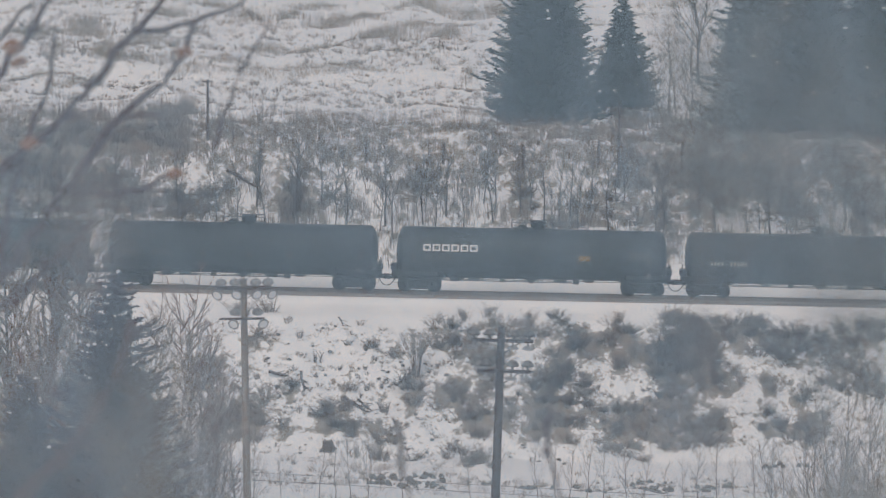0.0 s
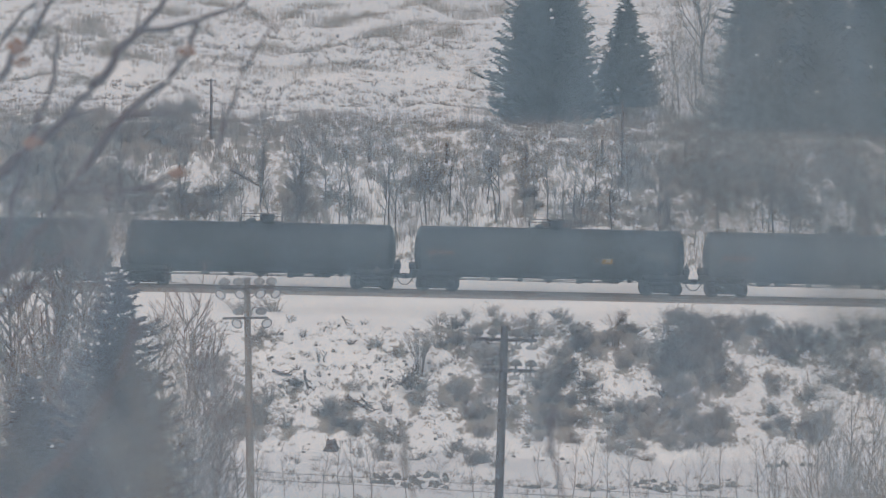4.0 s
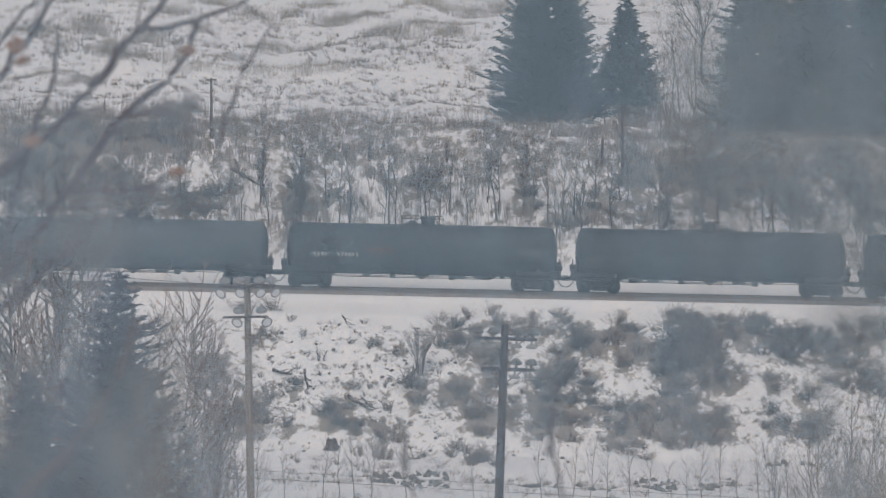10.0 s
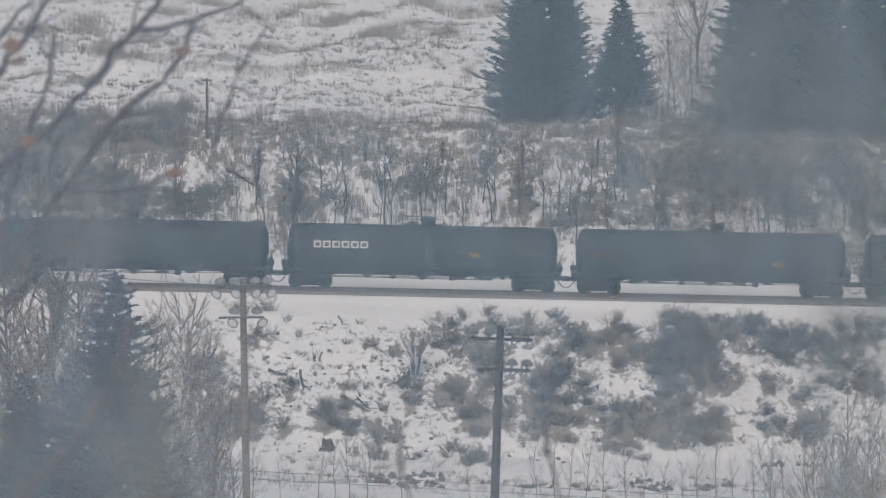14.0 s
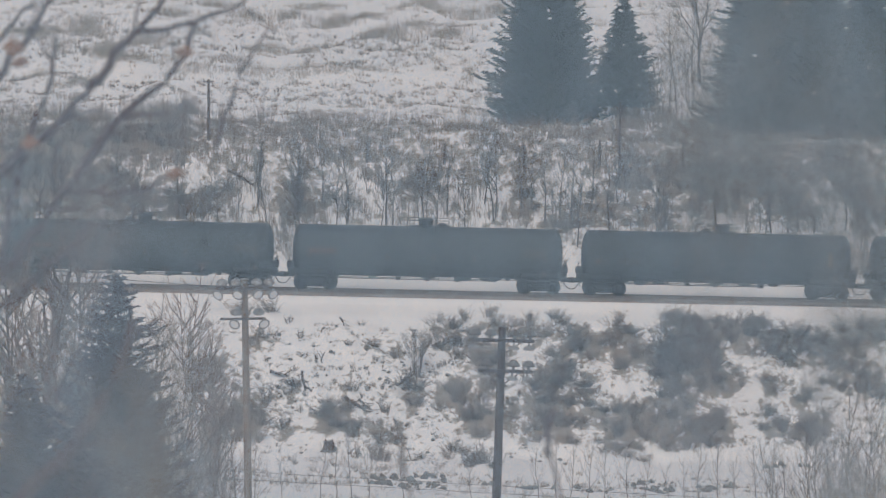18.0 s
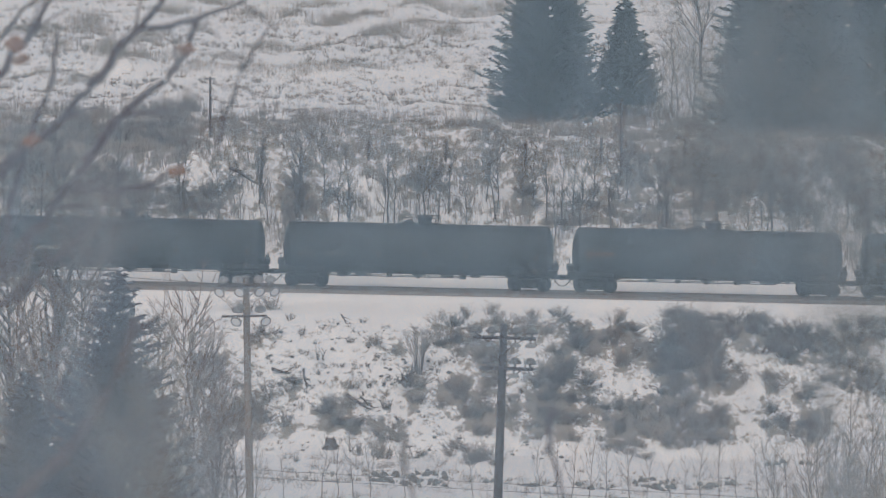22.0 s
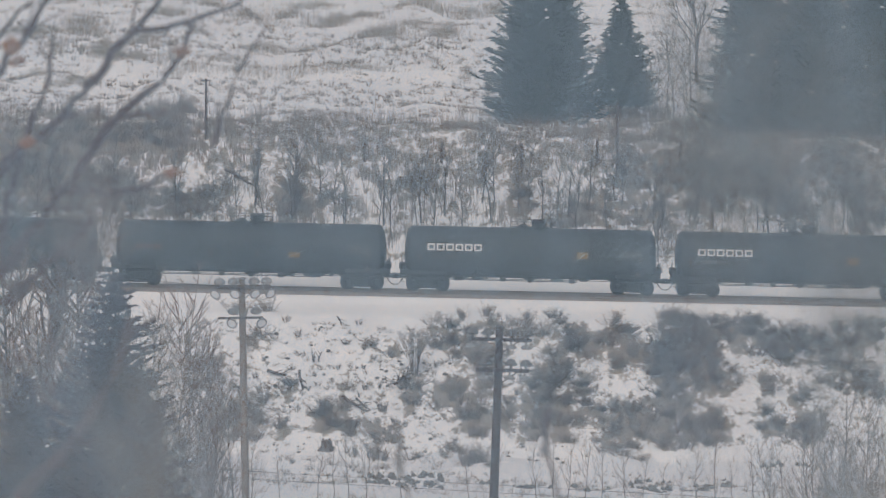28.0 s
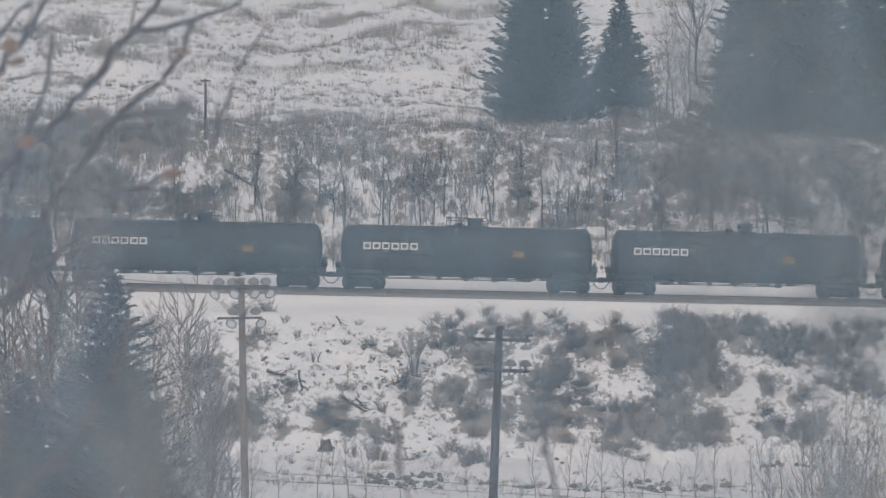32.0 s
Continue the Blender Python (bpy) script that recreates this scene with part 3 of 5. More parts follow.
    part("brake_cylinder", cached(("brake", L, rods), lambda: Build().lathe((L * side - 0.4, -0.5, 0.86), (1, 0, 0), [(0, 0.05), (0.05, 0.17), (0.6, 0.17), (0.66, 0.08), (0.9, 0.05)], 10).mesh("brake_cylinder", IRON, True)), IRON, car)
    part("brake_valve", cached(("brake_valve", L, rods), lambda: Build().box((L * side + 0.9, -0.55, 0.9), (0.3, 0.3, 0.24), 0.04).mesh("brake_valve", IRON)), IRON, car)
    part("pipe_bracket", cached(("bracket", L, rods), lambda: Build().box((L * side + 1.7, -0.55, 0.92), (0.1, 0.2, 0.3), 0.02).mesh("pipe_bracket", IRON)), IRON, car)
    for k, w, h in ((0.31, 0.5, 0.16), (0.40, 0.34, 0.24), (0.60 + 0.03 * rods, 0.8, 0.15), (0.655 - 0.05 * rods, 0.4, 0.3), (0.70, 0.6, 0.14)):
        part("pipe_guard", cached(("guard", L, k), lambda: Build().box((L * k, -0.62, 0.9 - h * 0.3), (w, 0.34, h), 0.04).box((L * k, -0.6, 1.02), (0.08, 0.2, 0.3), 0.01).mesh("pipe_guard", IRON)), IRON, car)
    # lettering and stickers on the shell
    if brand:
        for k in range(6):
            part("brand_block", cached("brand", lambda: brand_block(0.48, 2.64, 0.43).mesh("brand_block", WHITE)), WHITE, car, "white painted block").location = ((2.25 if L > 17.5 else 2.0) + 0.588 * k, 0, 0)
        bars("number_bar", car, FADED, 2.3, 2.16, 0.2, [0.5] * 4, 0.25)
        bars("number_bar", car, FADED, 3.1, 2.16, 0.2, [0.5] * 6, 0.25)
    if number is not None:
        bars("number_bar", car, number, L * number_at, number_z, 0.25, [0.5] * 4, 0.42)
        bars("number_bar", car, number, L * number_at + (1.5 if number_n > 9 else 1.25), number_z, 0.25, [0.5] * (number_n - 4), 0.42)
    if note is not None:
        bars("orange_bar", car, ORANGE, L * note[0], 2.4, 0.24, [(0.3, 0.5, 0.4)[k % 3] for k in range(note[1] + 3)], 0.38)
    if patch is not None:
        part("sticker", cached(("patch", L, patch, brand), lambda: on_shell(Build(), L * patch, L * patch + 0.72, *((2.2, 2.52) if brand and L > 17.5 else (1.98, 2.33) if L > 17.5 else (2.28, 2.7))).mesh("sticker", YELLOW)), YELLOW, car, "orange-yellow rectangular sticker")
    if stripe is not None:
        part("stripe", on_shell(Build(), L - stripe - 0.09, L - stripe + 0.09, 2.15, 3.0), YELLOW, car, "narrow upright yellow stripe")
    if panel:
        part("data_panel", cached(("panel", L, panel_at), lambda: on_shell(Build(), L * panel_at - 0.7, L * panel_at + 0.7, 2.32, 2.8).mesh("data_panel", PANEL)), PANEL, car, "grey lettered panel")

    for k in (0.088, 0.36, 0.52, 0.66, 0.905):
        part("reflector", cached("reflector", lambda: on_shell(Build(), 0, 0.07, 2.0, 2.4).mesh("reflector", REFLECTOR)), REFLECTOR, car).location = (L * k, 0, 0)
    part("placard", cached(("placard", L), lambda: Build().box((L - 1.75, -1.3, 1.34), (0.26, 0.02, 0.26), 0.0, Euler((0, radians(45), 0)).to_matrix()).mesh("placard", FADED)), FADED, car, "small grey diamond placard")
    return car


LONG, SHORT = 18.177, 17.009
DARK_LABEL = "long dark slate tank car with grimy faded lettering"
MID_LABEL = "long slate tank car with faded orange lettering"
PALE_LABEL = "long pale grey-blue tank car, lettering worn off"
BRAND_LABEL = "dark slate tank car with white block lettering and yellow sticker"
cars = [
    (LONG, PAINT_DARK, DARK_LABEL, dict()),
    (LONG, PAINT_DARK, DARK_LABEL, dict(number=FADED)),
    (LONG, PAINT_DARK, BRAND_LABEL, dict(brand=True, patch=0.662, panel=True, rods=0)),
    (LONG, PAINT_DARK, "long dark slate tank car with a white number", dict(number=NUMBER_WHITE, number_at=0.118, number_n=9, panel=True, rods=1, top=1)),
    (LONG, PAINT_DARK, DARK_LABEL, dict(number=FADED, number_at=0.1, rods=1)),
    (LONG, PAINT_MID, "long slate tank car with orange bars and a sticker", dict(note=(0.08, 6), patch=0.68, panel=True, panel_at=0.87, rods=1)),
    (LONG, PAINT_PALE, "long pale grey-blue tank car with orange bars", dict(note=(0.1, 8), patch=0.71, panel=True, top=1)),
    (LONG, PAINT_DARK, "long dark slate tank car with orange bars", dict(note=(0.09, 7), panel=True)),
    (LONG, PAINT_PALE, PALE_LABEL, dict(note=(0.1, 7), top=1)),
    (LONG, PAINT_DARK, "long dark slate tank car with a white number and orange bars", dict(number=NUMBER_WHITE, number_at=0.127, number_n=10, note=(0.31, 7), panel=True, panel_at=0.87, rods=1)),
    (LONG, PAINT_DARK, DARK_LABEL, dict(number=FADED, number_at=0.08, top=1)),
    (LONG, PAINT_DARK, DARK_LABEL, dict(number=FADED, number_at=0.08, top=1)),
    (LONG, PAINT_DARK, BRAND_LABEL, dict(brand=True, patch=0.66, panel=True, rods=1)),
    (LONG, PAINT_MID, MID_LABEL, dict(note=(0.08, 6), patch=0.71, panel=True)),
    (LONG, PAINT_MID, MID_LABEL, dict(note=(0.1, 7), panel=True, rods=1)),
    (LONG, PAINT_MID, MID_LABEL, dict(note=(0.09, 7), panel=True, rods=1, top=1)),
    (LONG, PAINT_DARK, DARK_LABEL, dict(number=FADED, number_at=0.08, number_n=10, stripe=1.96)),
    (LONG, PAINT_DARK, "long dark slate tank car with a white number", dict(number=NUMBER_WHITE, number_at=0.1, number_n=10, rods=0, top=1)),
    (LONG, PAINT_DARK, DARK_LABEL, dict(number=FADED, number_at=0.09)),
    (LONG, PAINT_MID, MID_LABEL, dict(note=(0.08, 7), panel=True, rods=1)),
    (LONG, PAINT_MID, MID_LABEL, dict(note=(0.08, 7), patch=0.69, panel=True)),
    (LONG, PAINT_DARK, "long dark slate tank car with a white number", dict(number=NUMBER_WHITE, number_at=0.118, number_n=10, panel=True, top=1, number_z=1.92)),
    (LONG, PAINT_DARK, "long dark slate tank car with orange bars and a yellow sticker", dict(note=(0.1, 6), patch=0.63, panel=True, rods=1)),
] + [(SHORT, PAINT_DARK, "short " + BRAND_LABEL, dict(brand=True, patch=0.67, panel=True, rods=k % 2, top=k % 2)) for k in range(6)]
TRAIN = []
at = -3.551 - 2 * LONG
for i, (L, paint, label, extra) in enumerate(cars):
    TRAIN.append((tank_car(i, L, paint, label, **extra), at))
    at += L


# metres gone every two seconds
GONE = [0.0, 26.81, 53.63, 80.48, 107.35, 134.38, 161.52, 188.61, 215.62, 242.92, 270.52, 298.11, 325.75, 353.43, 381.1, 408.63, 436.12]


def travelled(t):
    return float(np.interp(t, np.arange(0, 33, 2.0), GONE))


# ---- spruces ----
def spruce(x, y, height, width, label, seed, top_snow=20, lean=0.0, skirt=0.0, density=1.0, group="", taper=0.82, fine=1.0, needles=NEEDLES):
    rnd = random.Random(seed)
    base = gz(x, y) - 0.1
    tree = thing("spruce", label, "conifer tree", pose(x, y, base, 0, lean, 0), group=group)
    part("trunk", Build().tube([(0, 0, 0), (0, 0, height * 0.5), (0, 0, height)], [height * 0.014, height * 0.008, 0.01], 8), BARK, tree)
    crown, snow = Build(), Build()
    levels = int(height * 3.4 * density)
    for i in range(levels):
        f = i / levels
        z0 = skirt + (height - skirt) * f ** 0.92
        tier = 0.86 + 0.26 * (1 - (z0 / (0.62 * fine ** 0.5)) % 1)
        reach = width / 2 * ((1 - f) ** taper) * tier * rnd.uniform(0.86, 1.12) + 0.12 * fine
        count = max(6, int(8 + 14 * (1 - f)))
        for k in range(count):
            a = rnd.uniform(0, math.tau)
            r = reach * rnd.uniform(0.72, 1.24)
            droop = rnd.uniform(0.15, 0.5) * r
            z = z0 + rnd.uniform(-0.28, 0.28) * fine
            dx, dy = math.cos(a), math.sin(a)
            steps = max(3, int(r / (0.17 * fine)))
            for s in range(steps):
                q = (s + 0.4) / steps
                px, py = dx * r * q, dy * r * q
                pz = z - droop * q + 0.34 * r * q * q * q
                w = (0.05 + 0.09 * (1 - q)) * rnd.uniform(0.7, 1.3) * fine
                ln = r / steps * 1.9
                sx, sy = -dy * w, dx * w
                drop = rnd.uniform(0.08, 0.24) * fine
                tip = (px + dx * ln, py + dy * ln, pz + (rnd.uniform(-0.08, 0.08) - 0.05) * fine)
                crown.tri((px + sx, py + sy, pz - drop * 0.6), (px, py, pz + 0.08 * fine), tip)
                crown.tri((px - sx, py - sy, pz - drop * 0.6), tip, (px, py, pz + 0.08 * fine))
                crown.tri((px + sx * 1.2, py + sy * 1.2, pz), (px - sx * 1.2, py - sy * 1.2, pz), (px + dx * 0.12 * fine, py + dy * 0.12 * fine, pz - drop * 1.7))
            if top_snow and rnd.random() < top_snow / 1000:
                for _ in range(3 if fine < 1 else 1):
                    q = rnd.uniform(0.7, 1.05)
                    c = Vector((dx * r * q, dy * r * q, z - droop * q + 0.34 * r * q * q * q + 0.09 * fine))
                    w = rnd.uniform(0.05, 0.15) * fine ** 1.5
                    snow.box(c, (w * rnd.uniform(1.4, 2.6), w * 2.0, w * rnd.uniform(0.8, 1.8)), w * 0.4, Euler((0, rnd.uniform(-0.5, 0.5), rnd.uniform(0, 3))).to_matrix())
    for i in range(int(height * 9 / fine)):
        f = (i + rnd.random()) / (height * 9 / fine)
        z = skirt + (height - skirt) * f
        reach = width / 2 * ((1 - f) ** taper) + 0.05
        for _ in range(max(10, int(420 * (1 - f)))):
            a = rnd.uniform(0, math.tau)
            r = reach * rnd.uniform(0.6, 0.88)
            dx, dy = math.cos(a), math.sin(a)
            w, hh = rnd.uniform(0.025, 0.07) * fine, rnd.uniform(0.09, 0.22) * fine
            zz = z - 0.25 * r
            crown.tri((dx * r - dy * w, dy * r + dx * w, zz), (dx * r + dy * w, dy * r - dx * w, zz + rnd.uniform(-0.08, 0.08) * fine), (dx * (r + 0.5 * hh), dy * (r + 0.5 * hh), zz - hh))
    part("crown", crown, needles, tree)
    if snow.f:
        tagged(part("snow", snow, SNOW_CAP, tree, "small lumps of snow on the boughs"), kind="stuff")
    return tree


spruce(6.5, 27.8, 21.0, 7.1, "tall dark blue-green spruce on the terrace above the track", 3, 22, group="spruces above the track", taper=1.3)
spruce(7.6, 29.5, 14.0, 5.4, "dark spruce grown into its taller neighbour", 13, 22, group="spruces above the track", taper=1.0)
spruce(12.0, 31.0, 8.2, 4.4, "slim young spruce beside a taller one", 4, 40, skirt=1.4, group="spruces above the track")
spruce(20.7, 25.0, 18.0, 7.4, "dark spruce in a dense group", 5, 60, group="spruces above the track")
spruce(24.6, 24.0, 19.0, 6.8, "dark spruce in a dense group", 6, 60, group="spruces above the track")
spruce(28.5, 24.0, 18.0, 6.6, "dark spruce in a dense group", 7, 60, group="spruces above the track")
spruce(-10.15, -271.5, 21.09 - gz(-10.15, -271.5), 6.4, "young spruce with snow on its boughs among bare trees", 8, 150, density=1.7, taper=0.6, fine=0.5, needles=NEEDLES_NEAR)
spruce(-12.41, -281.5, 18.84 - gz(-12.41, -281.5), 4.6, "smaller snow-flecked spruce behind bare trees", 18, 25, density=1.7, taper=0.65, fine=0.5, needles=NEEDLES_NEAR)


# ---- bare shrubs and trees ----
def shrub_mesh(seed, mat, stems=16, spread=0.55, twigs=5, thick=0.016, name="shrub"):
    """Bare low shrub, one metre high and wide: stems fan from a broad base into uneven lobes of twigs."""
    rnd = random.Random(seed)
    b = Build()
    lobes = [(rnd.uniform(0, math.tau), rnd.uniform(0.0, 0.34), rnd.uniform(0.6, 1.0)) for _ in range(5)]
    for k in range(stems):
        la, lr, lh = lobes[k % 5]
        a, q = rnd.uniform(0, math.tau), 0.2 * math.sqrt(rnd.random())
        p0 = Vector((lr * math.cos(la) + q * math.cos(a), lr * math.sin(la) + q * math.sin(a), -0.05))
        out = Vector((p0.x, p0.y, 0)) * 1.1 + Vector((math.cos(a), math.sin(a), 0)) * rnd.uniform(0.0, spread * 0.4)
        h = lh * rnd.uniform(0.45, 1.0)
        p1 = p0 + out * 0.35 + Vector((0, 0, h * 0.5))
        p2 = p0 + out * 0.9 + Vector((0, 0, h))
        b.tube([p0, p1, p2], [thick, thick * 0.7, thick * 0.3], 3, False)
        for _ in range(twigs):
            q = rnd.uniform(0.08, 0.95)
            s = p0.lerp(p1, q * 2) if q < 0.5 else p1.lerp(p2, q * 2 - 1)
            aa = rnd.uniform(0, math.tau)
            ln = rnd.uniform(0.1, 0.26)
            e = s + Vector((math.cos(aa) * ln, math.sin(aa) * ln, ln * rnd.uniform(-0.1, 0.8)))
            b.tube([s, e], [thick * 0.55, thick * 0.25], 3, False)
            aa += rnd.uniform(-1, 1)
            e2 = s.lerp(e, rnd.uniform(0.4, 0.9)) + Vector((math.cos(aa), math.sin(aa), rnd.uniform(-0.2, 0.9))) * ln * 0.5
            b.tube([s.lerp(e, 0.5), e2], [thick * 0.4, thick * 0.22], 3, False)
    return b.mesh(name, mat)


SHRUBS = [shrub_mesh(40 + k, TWIG if k % 3 else TWIG_BROWN, 20, 0.9, 7, 0.017) for k in range(6)]
LOW_BRUSH = [shrub_mesh(50 + k, TWIG_DARK, 6, 0.5, 4, 0.012) for k in range(8)]
TUSSOCKS = [shrub_mesh(62 + k, TWIG_DARK, 7, 0.7, 3, 0.045, "weed") for k in range(4)]
WEEDS = [shrub_mesh(58 + k, TWIG_DARK, 10, 0.7, 5, 0.035, "weed") for k in range(4)]
THICKETS = [shrub_mesh(70 + k, THICKET, 32, 0.9, 8, 0.016, "thicket") for k in range(4)]
SHRUB_LABEL = "leafless grey-brown shrub standing in snow"


def shrub(x, y, w, h, rnd, group, dense=False):
    if dense:
        ob = thing("shrub", "dense blue-grey thicket shrub standing in snow", "shrub", None, rnd.choice(THICKETS), group=group)
    else:
        ob = thing("shrub", SHRUB_LABEL, "shrub", None, rnd.choice(SHRUBS), group=group)
    ob.matrix_basis = Matrix.LocRotScale((x, y, gz(x, y)), Euler((0, 0, rnd.uniform(0, 6.28))), (w, w, h))
    return ob


rnd = random.Random(21)
bank_spots = []
for clump, thick in ((BROWN_LEFT, False), (BROWN_RIGHT, False), (DENSE_LEFT, True), (DENSE_RIGHT, True), (DENSE_RIGHT[:7], True), (BANK_CLUMPS, True)):
    for x, y, w, h in clump:
        rows = max(1, math.ceil(h / 1.2))
        hh = h / rows * 1.5
        for j in range(rows):
            v = (j + 0.5) / rows * 2 - 1
            across = w * math.sqrt(1 - 0.6 * v * v)
            n = max(1, math.ceil(across / 1.6))
            for k in range(n):
                sx = across * ((k + 0.5) / n - 0.5) + rnd.uniform(-0.3, 0.3)
                spot = (x + sx, y + j * h / rows / 0.62 + rnd.uniform(-0.2, 0.7), across / n * rnd.uniform(0.85, 1.25), hh * rnd.uniform(0.6, 1.2))
                if y > 0:
                    bank_spots.append(spot)
                elif spot[1] > -4.4:
                    continue
                else:
                    shrub(*spot, rnd, "shrubs on the embankment", thick and rnd.random() < 0.75)
for x, y, w, h in SMALL_WEEDS:
    ob = thing("weed", "small dark dead weed poking through the snow", "weed", None, rnd.choice(WEEDS), group="weeds on the embankment")
    ob.matrix_basis = Matrix.LocRotScale((x, y, gz(x, y) - 0.03), Euler((0, 0, rnd.uniform(0, 6.28))), (w * 0.9, w * 0.9, h * 1.1))


def joined_brush(name, label, spots, seed, mats, kinds=None):
    """Uncountable brush as one mesh."""
    r = random.Random(seed)
    vs, fs, off = [], [], 0
    for x, y, w, h in spots:
        me = r.choice(kinds or LOW_BRUSH)
        co = np.empty(len(me.vertices) * 3, np.float32)
        me.vertices.foreach_get("co", co)
        co = co.reshape(-1, 3) * np.array([w, w, h])
        a = r.uniform(0, 6.28)
        rot = np.array([[math.cos(a), -math.sin(a), 0], [math.sin(a), math.cos(a), 0], [0, 0, 1]])
        co = co @ rot.T + np.array([x, y, gz(x, y)])
        lv = np.empty(len(me.loops), np.int32)
        me.loops.foreach_get("vertex_index", lv)
        vs.append(co)
        fs.append(lv.reshape(-1, 4) + off)
        off += len(co)
    me = bpy.data.meshes.new(name)
    me.from_pydata(np.concatenate(vs).tolist(), [], np.concatenate(fs).tolist())
    me.materials.append(mats)
    return tagged(new(name, me), label, "brush", kind="stuff")


rnd = random.Random(5)
def scattered(n, x0, x1, y0, y1, w0, w1, h0, h1, patch):
    """Spots that gather in patches."""
    spots = []
    while len(spots) < n:
        x, y = rnd.uniform(x0, x1), rnd.uniform(y0, y1)
        if noise.noise((x * 0.22, y * 0.3, patch)) + rnd.uniform(-0.5, 0.6) > 0:
            spots.append((x, y, rnd.uniform(w0, w1), rnd.uniform(h0, h1)))
    return spots


joined_brush("bank_thicket", "leafless grey thickets on the bank behind the track", bank_spots, 16, TWIG_DARK, SHRUBS)
bank = scattered(420, -36, 36, 6.5, 15.5, 0.5, 1.1, 0.4, 1.3, 1.0)
joined_brush("bank_brush", "leafless brush on the snowy bank behind the track", bank, 1, TWIG_DARK)
foot = scattered(300, -34, 32, 6.6, 9.4, 0.6, 1.2, 0.5, 1.3, 8.0)
joined_brush("foot_brush", "low leafless brush at the foot of the bank", foot, 13, TWIG_DARK)
right_bank = scattered(150, 14, 32, 6.5, 15.5, 0.6, 1.2, 0.7, 1.9, 6.0)
joined_brush("thick_bank_brush", "thick leafless brush on the bank before the spruces", right_bank, 12, THICKET)
terrace = [(rnd.uniform(-36, 36), rnd.uniform(15.6, 19.5), rnd.uniform(0.9, 1.6), rnd.uniform(0.4, 0.9)) for _ in range(330)]
joined_brush("terrace_brush", "low brown brush on the terrace", terrace, 2, TWIG)
slope = [s for s in scattered(480, -20, 30, -20, -6.0, 0.25, 0.7, 0.12, 0.42, 9.0) if abs(s[0] - 18.9) > 0.9 and not (9 < s[0] < 25 and s[1] < -17.5)]
joined_brush("slope_weeds", "small weeds and twigs poking through the snow", slope, 4, TWIG_DARK, TUSSOCKS)
verge = [(rnd.uniform(-24, 30), rnd.uniform(-33, -22), rnd.uniform(0.4, 1.1), rnd.uniform(0.25, 1.0)) for _ in range(430)]
verge = [s for s in verge if not (1 < s[0] < 26 and -28.5 < s[1])]
joined_brush("verge_weeds", "brown weeds and low twigs along the snowy road", verge, 14, TWIG_BROWN)
near_verge = [(rnd.uniform(-26, 30), rnd.uniform(-62, -32), rnd.uniform(0.5, 1.2), rnd.uniform(0.3, 1.1)) for _ in range(260)]
joined_brush("roadside_weeds", "dead brown weeds in the snow before the road", near_verge, 15, TWIG_BROWN)


def stalks(name, label, spots, seed, mat, wide=0.012):
    """Thin upright dead stalks; spots: x, y, half width, half depth, height, number."""
    r = np.random.RandomState(seed)
    vs = []
    for x, y, hw, hd, h, n in spots:
        a = np.clip(r.normal(0, 0.5, n), -1, 1)
        px, py = x + hw * a, y + hd * r.uniform(-1, 1, n)
        pz = ground_z(px, py)
        ph = h * r.uniform(0.45, 1.1, n) * (1 - 0.5 * np.abs(a))
        lean, w = r.normal(0, 0.16, n) * ph, wide * (1 + 1.3 * r.random(n))
        vs.append(np.stack([np.stack([px - w, py, pz - 0.04], 1), np.stack([px + w, py, pz - 0.04], 1), np.stack([px + lean, py + 0.5 * lean, pz + ph], 1)], 1).reshape(-1, 3))
    v = np.concatenate(vs)
    me = bpy.data.meshes.new(name)
    me.from_pydata(v.tolist(), [], np.arange(len(v)).reshape(-1, 3).tolist())
    me.materials.append(mat)
    return tagged(new(name, me), label, "weeds", kind="stuff")


rnd = random.Random(51)
# brown patches of standing weeds in the field: x, y, width, height
FIELD_PATCHES = [(-26.5, 52.8, 1.56, 0.98), (-23.1, 50.1, 2.02, 1.94), (-20.4, 56, 1.96, 1.18), (-20.7, 49.1, 3.49, 0.85), (-25.1, 60.4, 2.45, 1.78), (-25, 40.4, 2.29, 0.76), (-27.3, 43.3, 3.84, 0.58), (-28.5, 57.5, 2.36, 1.57), (-11.9, 53.1, 2.11, 1.09), (-13, 52, 1.17, 0.78), (-9.3, 52.6, 1.72, 0.62), (-7.7, 64.8, 2.55, 1.43), (-10.9, 65.8, 1.76, 1.2), (-13.7, 65.6, 2, 1.2), (-5.8, 65.6, 1.52, 0.64), (-3.7, 60.3, 2.53, 1.5), (-5, 60.5, 1.66, 0.99), (0.2, 61.3, 2.14, 1.43), (-1.9, 63, 1.59, 0.79), (-1, 71.1, 3.63, 1.01), (3.9, 70.6, 1.61, 1.21), (1.8, 69.3, 1.61, 1.2), (-0.5, 50.2, 0.86, 0.58), (1.8, 46, 0.69, 1.24), (1.4, 49.9, 0.7, 0.39), (-12.9, 45.5, 2.39, 0.85), (-9.8, 45.9, 2.39, 0.93), (-7.5, 45.9, 2.32, 0.69), (-5.5, 46.5, 2.32, 0.62), (-17.1, 45.6, 2.7, 0.69), (-19.4, 67.1, 2.4, 1.2), (-16.3, 71.2, 2.42, 0.89), (-8, 27.7, 4.86, 0.45), (-5.4, 65.5, 1.6, 0.8), (-17.2, 59.8, 1.58, 0.79), (2.9, 30.8, 2.26, 0.53), (-14.9, 48.2, 1.94, 0.7), (-9, 71.1, 2.42, 0.81)]
